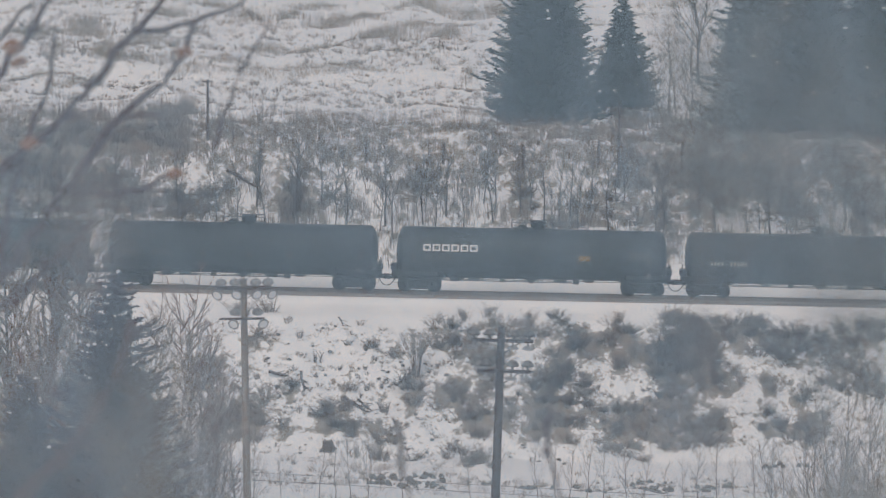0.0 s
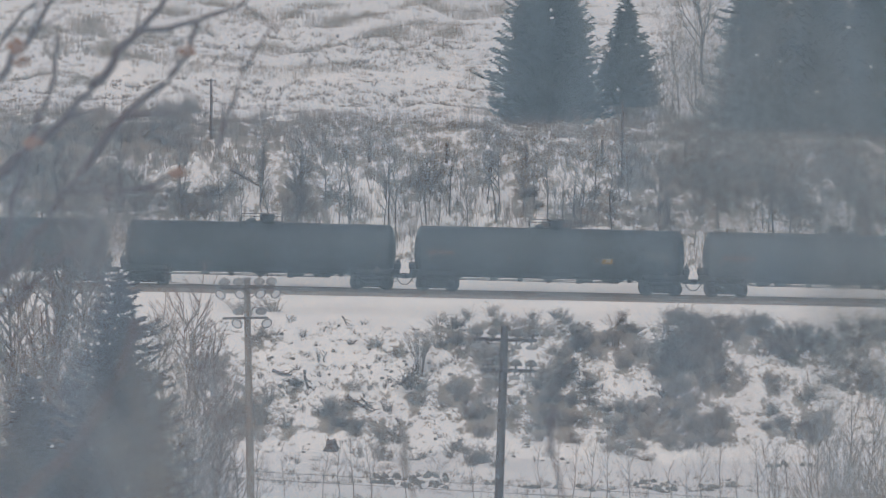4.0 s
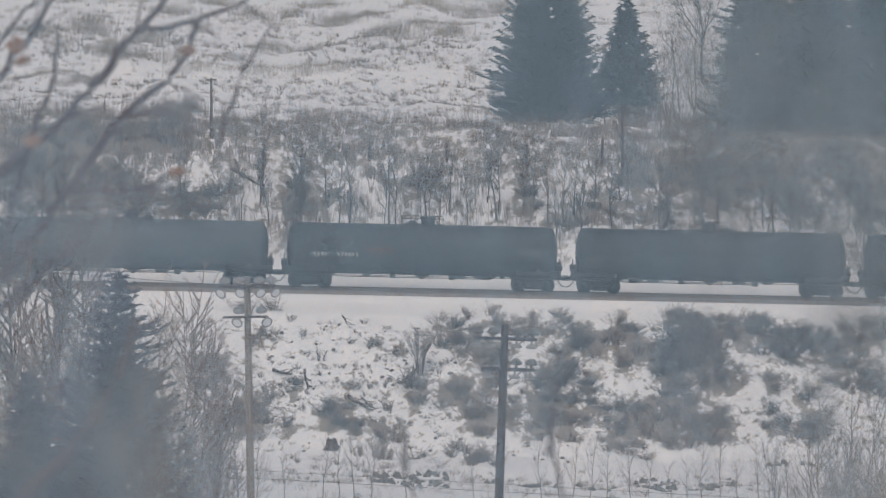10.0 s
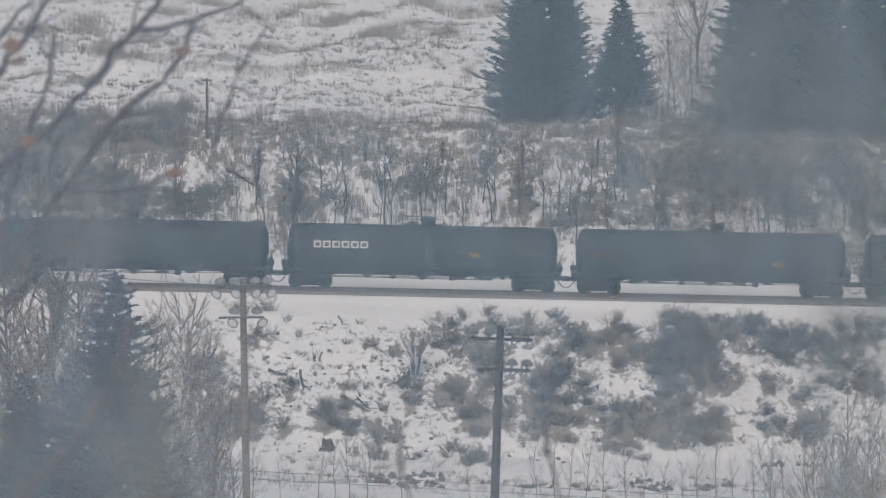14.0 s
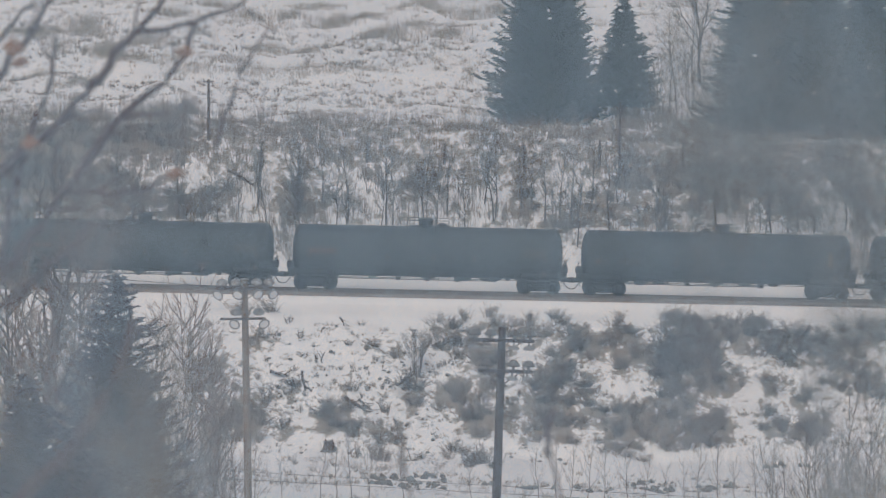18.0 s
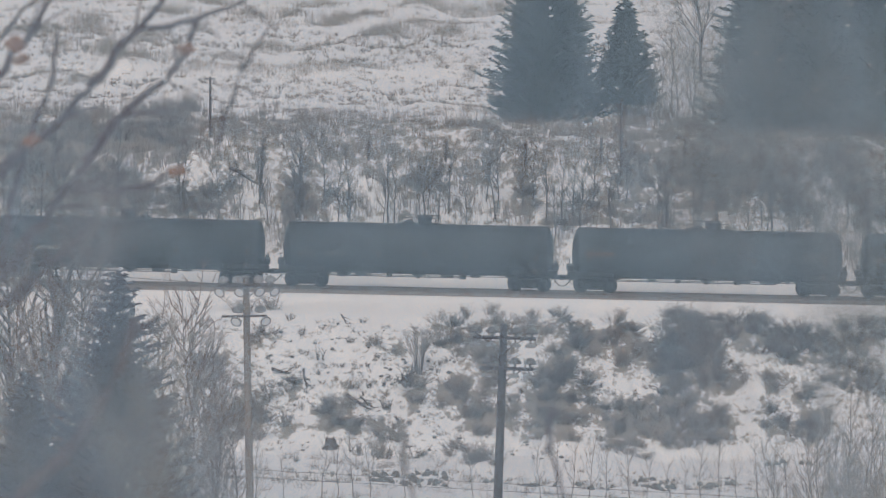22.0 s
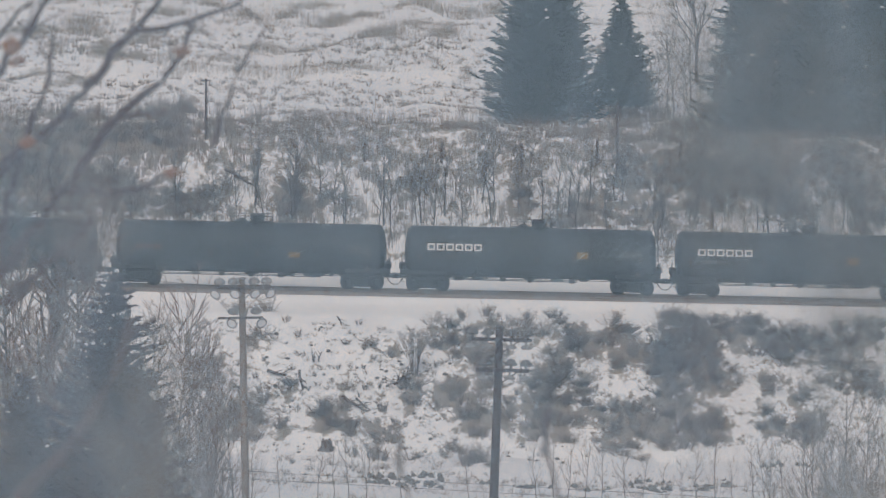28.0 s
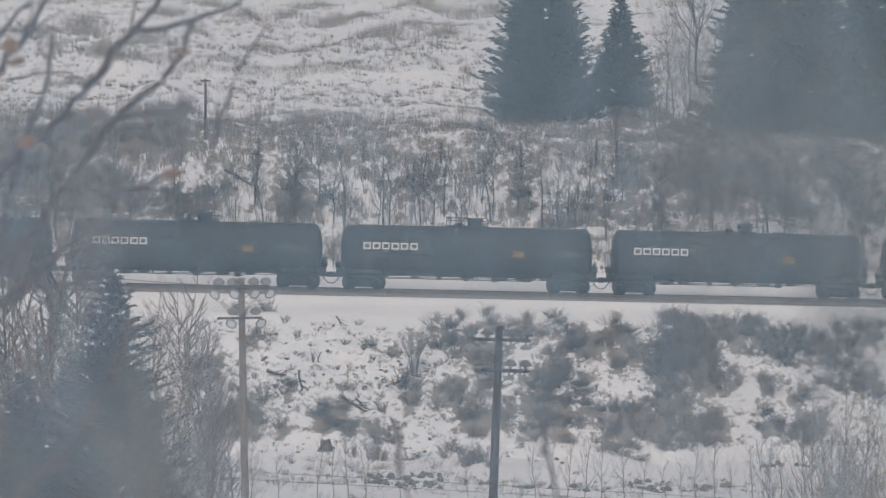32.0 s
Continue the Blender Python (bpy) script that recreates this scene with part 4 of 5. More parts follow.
stalks("field_weeds", "brown patches of standing dead weeds in the snowy field", [(x, y, 0.85 * w, 1.1 * h, 0.5 * h + 0.15, int(250 * w * h ** 0.7)) for x, y, w, h in FIELD_PATCHES], 3, DRY_GRASS, 0.005)
sparse = []
while len(sparse) < 1700:
    x, y = rnd.uniform(-34, 20), rnd.uniform(47, 90)
    if noise.noise((x * 0.12, y * 0.3, 2.0)) + rnd.uniform(-0.3, 0.3) > 0.1:
        sparse.append((x, y, rnd.uniform(0.2, 0.9), rnd.uniform(0.1, 0.5), rnd.uniform(0.15, 0.5), rnd.randint(8, 34)))
stalks("sparse_field_weeds", "thin dead weeds scattered over the snowy field", sparse, 4, DRY_GRASS, 0.005)
beside = [(rnd.uniform(9.5, 19), rnd.uniform(24, 36), rnd.uniform(0.4, 1.2), 0.4, rnd.uniform(0.7, 1.9), 24) for _ in range(60)]
stalks("spruce_foot_weeds", "tall dead weeds and suckers round the small spruce", beside, 8, WEED_STALK)
terrace_weeds = [(rnd.uniform(-34, 34), rnd.uniform(15.4, 24.0), rnd.uniform(0.5, 1.3), 0.5, rnd.uniform(0.4, 1.1), 34) for _ in range(540)]
stalks("terrace_weeds", "dense brown dead weeds covering the terrace", terrace_weeds, 5, WEED_STALK)
bank_stems = []
while len(bank_stems) < 760:
    x, y = rnd.uniform(-34, 34), rnd.uniform(6.5, 15.5)
    if noise.noise((x * 0.3, y * 0.25, 4.0)) + rnd.uniform(-0.3, 0.3) + 0.012 * abs(x) > 0:
        bank_stems.append((x, y, rnd.uniform(0.3, 1.0), 0.4, rnd.uniform(0.7, 2.2), rnd.randint(8, 26)))
stalks("bank_saplings", "thin grey saplings and suckers on the snowy bank", bank_stems, 6, TWIG_DARK, 0.008)
low_field = []
while len(low_field) < 1500:
    x, y = rnd.uniform(-34, 16), rnd.uniform(26.5, 46)
    if noise.noise((x * 0.3, y * 0.5, 5.0)) + rnd.uniform(-0.45, 0.45) > 0.05:
        low_field.append((x, y, rnd.uniform(0.15, 0.5), rnd.uniform(0.1, 0.35), rnd.uniform(0.12, 0.36), rnd.randint(8, 20)))
stalks("low_field_weeds", "small dead weeds poking through the lower snowy field", low_field, 9, WEED_STALK, 0.008)
edge = [(rnd.uniform(-34, 14), rnd.uniform(22.5, 27.5), rnd.uniform(0.3, 0.9), 0.4, rnd.uniform(0.6, 1.7), rnd.randint(6, 16)) for _ in range(190)]
edge += [(rnd.uniform(-21, -16.5), rnd.uniform(24.5, 27.5), rnd.uniform(0.4, 0.9), 0.4, rnd.uniform(1.2, 2.1), 30) for _ in range(26)]
stalks("terrace_edge_suckers", "thin leafless suckers along the edge of the terrace", edge, 11, TWIG_DARK, 0.008)
clods = []
while len(clods) < 750:
    x, y = rnd.uniform(-34, 16), rnd.uniform(34, 62)
    if noise.noise((x * 0.15, y * 0.45, 7.0)) + rnd.uniform(-0.25, 0.25) > 0.02 and not 43.5 < y < 47:
        clods.append((x, y, rnd.uniform(0.25, 0.55), rnd.uniform(0.2, 0.45)))
joined_brush("field_tussocks", "small dark tussocks in the lower snowy field", clods, 3, TWIG_BROWN, TUSSOCKS)


def tufts(name, label, n, x0, x1, y0, y1, h0, h1, seed):
    r = random.Random(seed)
    b = Build()
    for _ in range(n):
        x, y = r.uniform(x0, x1), r.uniform(y0, y1)
        z = gz(x, y)
        for _ in range(5):
            a, h = r.uniform(0, 6.28), r.uniform(h0, h1)
            w = 0.02 + 0.1 * h
            px, py = x + r.uniform(-0.2, 0.2), y + r.uniform(-0.1, 0.1)
            b.tri((px - w, py, z - 0.03), (px + w, py, z - 0.03), (px + math.cos(a) * h * 0.7, py + math.sin(a) * 0.3 * h, z + h))
    return tagged(new(name, b.mesh(name, DRY_GRASS)), label, "grass", kind="stuff")


tufts("field_grass", "dry grass tufts in the snowy field", 700, -40, 20, 34, 60, 0.05, 0.2, 1)
tufts("upper_field_grass", "dry grass tufts higher in the snowy field", 500, -40, 20, 50, 92, 0.05, 0.25, 7)
tufts("embankment_grass", "dry grass clumps on the snowy embankment", 500, -24, 30, -19, -6, 0.05, 0.2, 3)
tufts("road_grass", "dry stubble along the snowy road", 260, -24, 30, -32, -26, 0.05, 0.25, 4)


def bare_tree(x, y, h, seed, label, mat=BARK, spread=0.5, limbs=12, thick=0.012, lean=0.0, low=0.3, group="", name="bare_tree", twig_n=5):
    """Leafless tree: trunk, and limbs with twigs in one crown."""
    r = random.Random(seed)
    tree = thing(name, label, "bare tree", pose(x, y, gz(x, y) - 0.05, 0, lean, r.uniform(0, 360)), group=group)
    pts, p = [], Vector((0, 0, 0))
    for k in range(6):
        pts.append(p.copy())
        p = p + Vector((r.uniform(-0.04, 0.04) * h, r.uniform(-0.04, 0.04) * h, h / 5))
    part("trunk", Build().tube(pts, [h * thick * (1 - 0.17 * k) for k in range(6)], 6), mat, tree)
    b = Build()
    for k in range(limbs):
        f = low + (0.97 - low) * (k + r.random()) / limbs
        s = pts[min(int(f * 5), 4)].lerp(pts[min(int(f * 5) + 1, 5)], f * 5 - int(f * 5))
        a = r.uniform(0, math.tau)
        ln = h * spread * (1.05 - 0.75 * f) * r.uniform(0.6, 1.1)
        m = s + Vector((math.cos(a) * ln * 0.4, math.sin(a) * ln * 0.4, ln * 0.5))
        e = m + Vector((math.cos(a) * ln * 0.22, math.sin(a) * ln * 0.22, ln * 0.7))
        t0 = h * thick * 0.45
        b.tube([s, m, e], [t0, t0 * 0.6, t0 * 0.2], 4, False)
        for _ in range(twig_n):
            q = r.uniform(0.2, 1)
            s2 = s.lerp(m, q * 2) if q < 0.5 else m.lerp(e, q * 2 - 1)
            a2 = a + r.uniform(-1.4, 1.4)
            l2 = ln * r.uniform(0.2, 0.5)
            e2 = s2 + Vector((math.cos(a2) * l2 * 0.7, math.sin(a2) * l2 * 0.7, l2 * r.uniform(0.3, 0.9)))
            b.tube([s2, e2], [t0 * 0.35, t0 * 0.15], 3, False)
            for _ in range(3):
                a3 = a2 + r.uniform(-1.2, 1.2)
                s3 = s2.lerp(e2, r.uniform(0.3, 0.95))
                l3 = l2 * r.uniform(0.3, 0.6)
                b.tube([s3, s3 + Vector((math.cos(a3) * l3 * 0.7, math.sin(a3) * l3 * 0.7, l3 * r.uniform(0.2, 0.9)))], [t0 * 0.22, t0 * 0.12], 3, False)
    tagged(part("branchwork", b, mat, tree), kind="stuff")
    return tree


bare_tree(-9.3, 13.0, 3.2, 1, "small spreading leafless tree on the snowy bank", POLE_DARK, spread=0.75, low=0.15, thick=0.036)
for k, (x, y, h) in enumerate([(-6.2, 10.5, 4.6), (-3.7, 10.2, 5.2), (-1.3, 10.4, 4.2), (0.2, 11.0, 4.0), (3.2, 10.6, 4.4), (6.5, 10.3, 4.2), (8.2, 11.2, 4.0), (10.6, 9.5, 4.6), (14.2, 10.4, 4.2), (17.5, 10.2, 4.6), (21.0, 10.0, 5.0), (-12.0, 11.5, 4.2), (-17.0, 11.0, 4.6), (-21.0, 11.5, 4.8), (-25.0, 12.0, 5.0)]):
    bare_tree(x, y, h, 60 + k, "thin leafless sapling on the bank behind the track", DARK_BARK, spread=0.33, thick=0.015, low=0.4, group="saplings behind the track")
rnd = random.Random(33)
for k in range(62):
    x, y = -34 + 1.1 * k + rnd.uniform(-0.6, 0.6), rnd.uniform(7.5, 12.5)
    bare_tree(x, y, rnd.uniform(3.4, 5.6), 300 + k, "slender leafless tree on the bank behind the track", DARK_BARK, spread=0.34, limbs=20, thick=0.0095, low=0.22, group="bare trees behind the track", twig_n=9)
bare_tree(17.5, 45.0, 6.0, 80, "leafless aspen with a forked crown in the field", DARK_BARK, spread=0.75, limbs=16, low=0.3, thick=0.02, twig_n=7)
for k, (x, y, h) in enumerate([(15.6, 34.0, 6.2), (16.8, 38.0, 6.8), (18.4, 36.0, 6.0), (14.6, 26.0, 4.6), (16.2, 24.0, 5.0), (17.8, 22.0, 5.2), (19.2, 28.0, 5.6), (15.2, 25.0, 3.4), (17.0, 24.0, 3.8), (18.6, 24.5, 4.2), (16.0, 29.0, 4.4)]):
    bare_tree(x, y, h, 400 + k, "leafless aspen beside the spruces", TWIG, spread=0.55, limbs=14, thick=0.009, low=0.22, group="aspens beside the spruces", twig_n=5)
bare_tree(15.2, 37.0, 4.6, 81, "leafless aspen beside the spruces", spread=0.5, low=0.2)
bare_tree(14.2, 30.0, 4.0, 82, "leafless sapling beside the spruces", spread=0.5, low=0.2)



def fan_shrub(x, y, height, width, seed):
    """Many upright stems from one narrow foot, forking into a brush of twigs."""
    r = random.Random(seed)
    stems, twigs = Build(), Build()
    for k in range(34):
        a, out = r.uniform(0, math.tau), width / 2 * math.sqrt(r.random())
        tall = height * r.uniform(0.68, 1.0) * (1 - 0.12 * (2 * out / width) ** 2)
        foot = Vector((0.16 * math.cos(a), 0.16 * math.sin(a), 0))
        tip = Vector((out * math.cos(a), out * math.sin(a), tall))
        mid = foot.lerp(tip, 0.5) + Vector((-0.22 * out * math.cos(a) + r.uniform(-0.06, 0.06), -0.22 * out * math.sin(a), 0))
        stems.tube([foot, mid, tip], [0.018, 0.012, 0.005], 5)
        for _ in range(15):
            f = r.uniform(0.45, 0.98)
            s = mid.lerp(tip, (f - 0.45) / 0.55)
            b = r.uniform(0, math.tau)
            n = r.uniform(0.2, 0.5)
            twigs.tube([s, s + Vector((n * 0.9 * math.cos(b), n * 0.9 * math.sin(b), n * 0.8))], [0.01, 0.005], 3)
    bush = thing("shrub", "tall fan-shaped leafless shrub on the embankment", "shrub", pose(x, y, gz(x, y) - 0.05))
    part("stems", stems, TWIG_BROWN, bush)
    part("twigs", twigs, TWIG_BROWN, bush)


fan_shrub(-1.64, -10.9, 3.2, 2.1, 83)


# ---- bare trees in the valley before the embankment ----
rnd = random.Random(77)
for k, (x, top) in enumerate([(-15.1, 19.0), (-14.3, 17.0), (-13.5, 17.5), (-12.7, 17.3), (-9.9, 17.4), (-9.3, 17.5), (-8.7, 16.8), (-8.0, 15.6), (-9.1, 14.8), (-13.1, 14.8), (-15.6, 16.0), (-11.6, 14.5), (-14.7, 15.5), (-12.2, 15.6), (-10.6, 15.0), (-8.3, 14.0), (-7.6, 13.6), (-14.0, 14.0), (-9.6, 13.6), (-15.3, 13.8), (-7.9, 16.4), (-12.9, 16.2), (-16.0, 18.2), (-15.0, 17.6), (-14.1, 18.4), (-13.2, 18.8), (-12.6, 17.8), (-15.4, 18.8), (-9.0, 16.6), (-8.6, 17.6), (-8.2, 15.0)]):
    y = -231.5 + rnd.uniform(-10, 10)
    bare_tree(x, y, top - gz(x, y), 100 + k, "tall slender leafless tree before the embankment", VALLEY_BARK if k % 2 else BARK, spread=0.24, limbs=36, thick=0.0045, low=0.25, group="bare trees in the valley", twig_n=7)
for k, (x, top) in enumerate([(14.6, 7.6), (15.6, 8.0), (16.6, 8.6), (17.6, 9.0), (18.4, 8.6), (13.9, 6.6), (16.1, 7.2), (17.1, 7.6), (15.1, 8.4), (15.9, 9.2), (16.4, 9.4), (17.3, 9.9), (17.9, 9.6), (18.2, 8.0), (16.9, 8.2), (15.4, 7.0), (14.2, 7.4), (13.2, 6.9), (18.6, 9.8), (17.7, 7.4)]):
    y = -181.5 + rnd.uniform(-6, 6)
    bare_tree(x, y, top - gz(x, y), 130 + k, "slender leafless sapling in the valley", TWIG_BROWN, spread=rnd.uniform(0.2, 0.42), limbs=rnd.randint(14, 28), thick=0.0045, lean=rnd.uniform(-7, 4), low=rnd.uniform(0.15, 0.4), group="saplings in the valley", twig_n=6)
for k, x in enumerate([5.4, 6.3, 7.2, 8.3, 9.1, 10.4, 11.5, 12.8, 13.6, 14.6, 15.7, 16.7, 17.7, 18.6, 19.7, 20.8, 21.8, 23.0, 24.2, -5.3, -4.3, -7.2, 1.6, -9.2, 3.3, -2.4, -6.2, -10.8]):
    y = -51.5 + rnd.uniform(-4, 4)
    bare_tree(x, y, rnd.uniform(2.6, 4.2), 150 + k, "thin leafless sapling beside the snowy road", TWIG_DARK, spread=0.42, limbs=13, thick=0.009, low=0.3, group="saplings beside the road", twig_n=3)

bare_tree(-13.5, -226.0, 15.0, 191, "tall leafless tree before the embankment", TWIG_DARK, spread=0.26, limbs=40, thick=0.008, low=0.2, group="bare trees in the valley", twig_n=7)
bare_tree(-15.7, -224.0, 15.5, 192, "tall leafless tree before the embankment", DARK_BARK, spread=0.28, limbs=40, thick=0.009, low=0.2, group="bare trees in the valley", twig_n=7)
bare_tree(-14.75, -228.0, 13.2, 190, "stout leafless tree before the embankment", DARK_BARK, spread=0.3, limbs=34, thick=0.017, low=0.3, group="bare trees in the valley", twig_n=6)

# ---- stump, fallen branches, stones ----
st = Build()
st.lathe((0, 0, -0.1), (0, 0, 1), [(0, 0.5), (0.15, 0.4), (0.4, 0.34), (0.62, 0.33), (0.66, 0.28)], 11)
for a in (0.3, 2.0, 3.9, 5.2):
    st.tube([(0.25 * math.cos(a), 0.25 * math.sin(a), 0.2), (0.7 * math.cos(a), 0.7 * math.sin(a), -0.05)], [0.12, 0.05], 6)
for a, h in ((0.4, 0.12), (1.6, 0.05), (2.9, 0.15), (4.4, 0.04), (5.5, 0.1)):
    st.tube([(0.22 * math.cos(a), 0.22 * math.sin(a), 0.45), (0.2 * math.cos(a), 0.2 * math.sin(a), 0.55 + h)], [0.11, 0.03], 5)
thing("tree_stump", "dark weathered tree stump in the snow", "tree stump", pose(-7.0, -18.9, gz(-7.0, -18.9)), st, POLE_DARK)


def fallen_branch(x, y, length, turn, tilt, seed, r0=0.1):
    r = random.Random(seed)
    b = Build()
    pts = [Vector((length * (k / 5 - 0.5), r.uniform(-0.08, 0.08), r.uniform(-0.04, 0.08))) for k in range(6)]
    b.tube(pts, [r0 * (1 - 0.13 * k) for k in range(6)], 7)
    for k in range(4):
        s = pts[1 + k]
        b.tube([s, s + Vector((r.uniform(0.2, 0.6), r.uniform(-0.2, 0.2), r.uniform(0.2, 0.5)))], [r0 * 0.4, r0 * 0.15], 5)
    thing("fallen_branch", "dark fallen branch lying on the snowy embankment", "branch", pose(x, y, gz(x, y) + r0 * 0.7, 0, tilt, turn), b, POLE_DARK, group="fallen branches")


fallen_branch(-9.7, -10.9, 2.2, 0, 14, 1, 0.11)
fallen_branch(-5.0, -15.0, 2.6, 0, 32, 2, 0.12)
fallen_branch(-4.6, -14.6, 1.8, 10, 42, 3, 0.07)
fallen_branch(-2.6, -11.7, 1.9, 0, -36, 4, 0.13)
fallen_branch(-2.2, -11.5, 1.7, 0, -44, 14, 0.09)
fallen_branch(-6.3, -6.5, 1.0, 0, 60, 5, 0.06)
fallen_branch(-8.6, -12.8, 2.2, 0, 80, 6, 0.09)
fallen_branch(-7.6, -9.4, 1.1, 0, -70, 7, 0.07)
fallen_branch(-12.7, 13.2, 2.9, 0, 30, 9, 0.13)
fallen_branch(20.0, -8.3, 1.9, 0, -60, 8, 0.06)


def stone_mesh(seed):
    r = random.Random(seed)
    b = Build().lathe((0, 0, -0.3), (0, 0, 1), [(0, 0.7), (0.3, 1.0), (0.6, 0.8), (0.8, 0.35)], 8)
    b.v = [(x * r.uniform(0.75, 1.15), y * r.uniform(0.75, 1.15), z * r.uniform(0.8, 1.2)) for x, y, z in b.v]
    return b.mesh("stone", ROCK)


STONES = [stone_mesh(s) for s in range(5)]
rnd = random.Random(9)
for x0, x1, y0, y1, n in ((-4.6, 0.2, -34, -27, 70), (11.3, 17.2, -33, -26.5, 40), (19.3, 22.8, -21.5, -20, 9), (2, 10, -36, -30, 20)):
    for _ in range(n):
        x, y, s = rnd.uniform(x0, x1), rnd.uniform(y0, y1), rnd.uniform(0.1, 0.3)
        ob = thing("stone", "dark stone half buried in snow beside the road", "stone", None, rnd.choice(STONES), group="stones beside the road")
        ob.matrix_basis = Matrix.LocRotScale((x, y, gz(x, y) + 0.02), Euler((0, 0, rnd.uniform(0, 6.28))), (s * rnd.uniform(0.7, 1.15), s * 0.8, s * rnd.uniform(1.2, 2.0)))

for _ in range(130):
    x, y, s = rnd.uniform(-11, 9), rnd.uniform(-20, -6.5), rnd.uniform(0.05, 0.15)
    ob = thing("stone", "dark stone on the snowy embankment", "stone", None, rnd.choice(STONES), group="stones on the embankment")
    ob.matrix_basis = Matrix.LocRotScale((x, y, gz(x, y) + 0.02), Euler((0, 0, rnd.uniform(0, 6.28))), (s * rnd.uniform(1.0, 1.6), s, s * rnd.uniform(0.8, 1.6)))


# ---- poles, posts and wires ----
def floodlight(parent, x, z, y, tilt, turn=0.0):
    """Shallow round dish with a glass, on a short stem."""
    lamp = part("floodlight", Build().lathe((0, 0, 0), (0, -1, 0), [(-0.065, 0.03), (-0.06, 0.08), (-0.03, 0.125), (0.005, 0.15), (0.025, 0.155), (0.03, 0.155), (0.03, 0.145)], 18).tube([(0, 0.05, 0.02), (0, 0.05, 0.13)], 0.018, 6), LAMP_SHELL, parent, "round galvanised floodlight", True)
    lamp.matrix_basis = pose(x, y, z, tilt, 0, turn)
    part("lens", Build().lathe((0, -0.02, 0), (0, -1, 0), [(0, 0.147), (0.012, 0.11), (0.02, 0.05), (0.022, 0.0)], 18), LAMP_GLASS, lamp, "frosted glass lens", True)


def base_z(x, y):
    return gz(x, y) - 0.2


bz = base_z(-5.08, -308.5)
h1 = 23.52 - bz
lp = thing("floodlight_pole", "pale wooden pole carrying two rows of round floodlights", "light pole", pose(-5.08, -308.5, bz, 0, -0.9, 0))
part("pole", Build().tube([(0, 0, 0), (0, 0, h1 * 0.5), (0, 0, h1)], [0.12, 0.105, 0.085], 12), POLE_PALE, lp)
part("crossarm", Build().box((0.03, -0.13, h1 - 0.21), (1.5, 0.07, 0.07), 0.01), POLE_DARK, lp, "dark weathered crossarm")
part("crossarm", Build().box((0.03, 0.13, h1 - 0.2), (1.4, 0.07, 0.07), 0.01), POLE_DARK, lp, "dark weathered crossarm")
part("crossarm", Build().box((-0.05, -0.13, h1 - 1.02), (1.2, 0.07, 0.06), 0.01), POLE_DARK, lp, "dark weathered crossarm")
part("brace", Build().tube([(0.08, -0.12, h1 - 0.5), (0.4, -0.14, h1 - 0.24)], 0.016, 5), LAMP_SHELL, lp)
part("pole_cap", Build().lathe((0, 0, h1), (0, 0, 1), [(0, 0.13), (0.03, 0.12), (0.05, 0.04)], 12), LAMP_SHELL, lp)
for x, turn in ((-0.69, -30), (-0.17, -22), (0.35, 26), (0.75, 34)):
    floodlight(lp, x, h1 - 0.37, -0.22, 30, turn)
for x in (-0.6, -0.23, 0.32, 0.64):
    floodlight(lp, x, h1 - 0.07, 0.22, 62, 180)
for x, turn in ((-0.27, -24), (0.5, 26)):
    floodlight(lp, x, h1 - 1.15, -0.22, 30, turn)
for x in (-0.24, 0.36):
    floodlight(lp, x, h1 - 0.86, 0.2, 62, 180)

bz = base_z(1.15, -308.5)
h2 = 22.29 - bz
up = thing("utility_pole", "dark tarred wooden pole with two crossarms of insulators", "utility pole", pose(1.15, -308.5, bz, 0, 1.95, 0))
part("pole", Build().tube([(0, 0, 0), (0, 0, h2 * 0.5), (0, 0, h2)], [0.145, 0.125, 0.098], 12), TARRED, up)
for drop, x0, x1, knobs in ((0.36, -0.8, 0.86, (-0.72, -0.3, 0.35, 0.75)), (1.17, -0.6, 0.82, (-0.37, 0.33, 0.73))):
    part("crossarm", Build().box(((x0 + x1) / 2, -0.15, h2 - drop), (x1 - x0, 0.08, 0.09), 0.01), TARRED, up)
    for s in (-1, 1):
        part("brace", Build().tube([(s * 0.1, -0.16, h2 - drop - 0.33), (s * 0.5, -0.16, h2 - drop - 0.04)], 0.016, 5), TARRED, up)
    for x in knobs:
        part("insulator", Build().lathe((x, -0.15, h2 - drop + 0.04), (0, 0, 1), [(0, 0.035), (0.09, 0.035), (0.09, 0.15), (0.12, 0.175), (0.165, 0.16), (0.19, 0.12), (0.24, 0.1), (0.26, 0.03)], 14), PORCELAIN, up, "mushroom-shaped porcelain insulator", True)
        part("insulator", Build().lathe((x - 0.03, -0.15, h2 - drop - 0.04), (0, 0, -1), [(0, 0.03), (0.09, 0.03), (0.1, 0.1), (0.14, 0.15), (0.18, 0.155), (0.2, 0.1), (0.2, 0.0)], 14), LAMP_SHELL, up, "pale hanging insulator", True)


def wire(x0, z0, x1, z1, y, sag, r=0.007):
    b = Build()
    b.tube([(x0 + (x1 - x0) * k / 30, y, z0 + (z1 - z0) * k / 30 - sag * 4 * (k / 30) * (1 - k / 30)) for k in range(31)], r, 5)
    thing("overhead_wire", "thin overhead wire across the valley", "wire", None, b, WIRE, group="overhead wires")


wire(-60, 27.5, -5.25, 23.3, -308.7, 0.05)
wire(-5.25, 23.3, 60, 21.7, -308.7, 0.1)
wire(-60, 20.69, 60, 13.99, -300.0, 0.05)
wire(-60, 20.43, 60, 13.83, -300.0, 0.05)

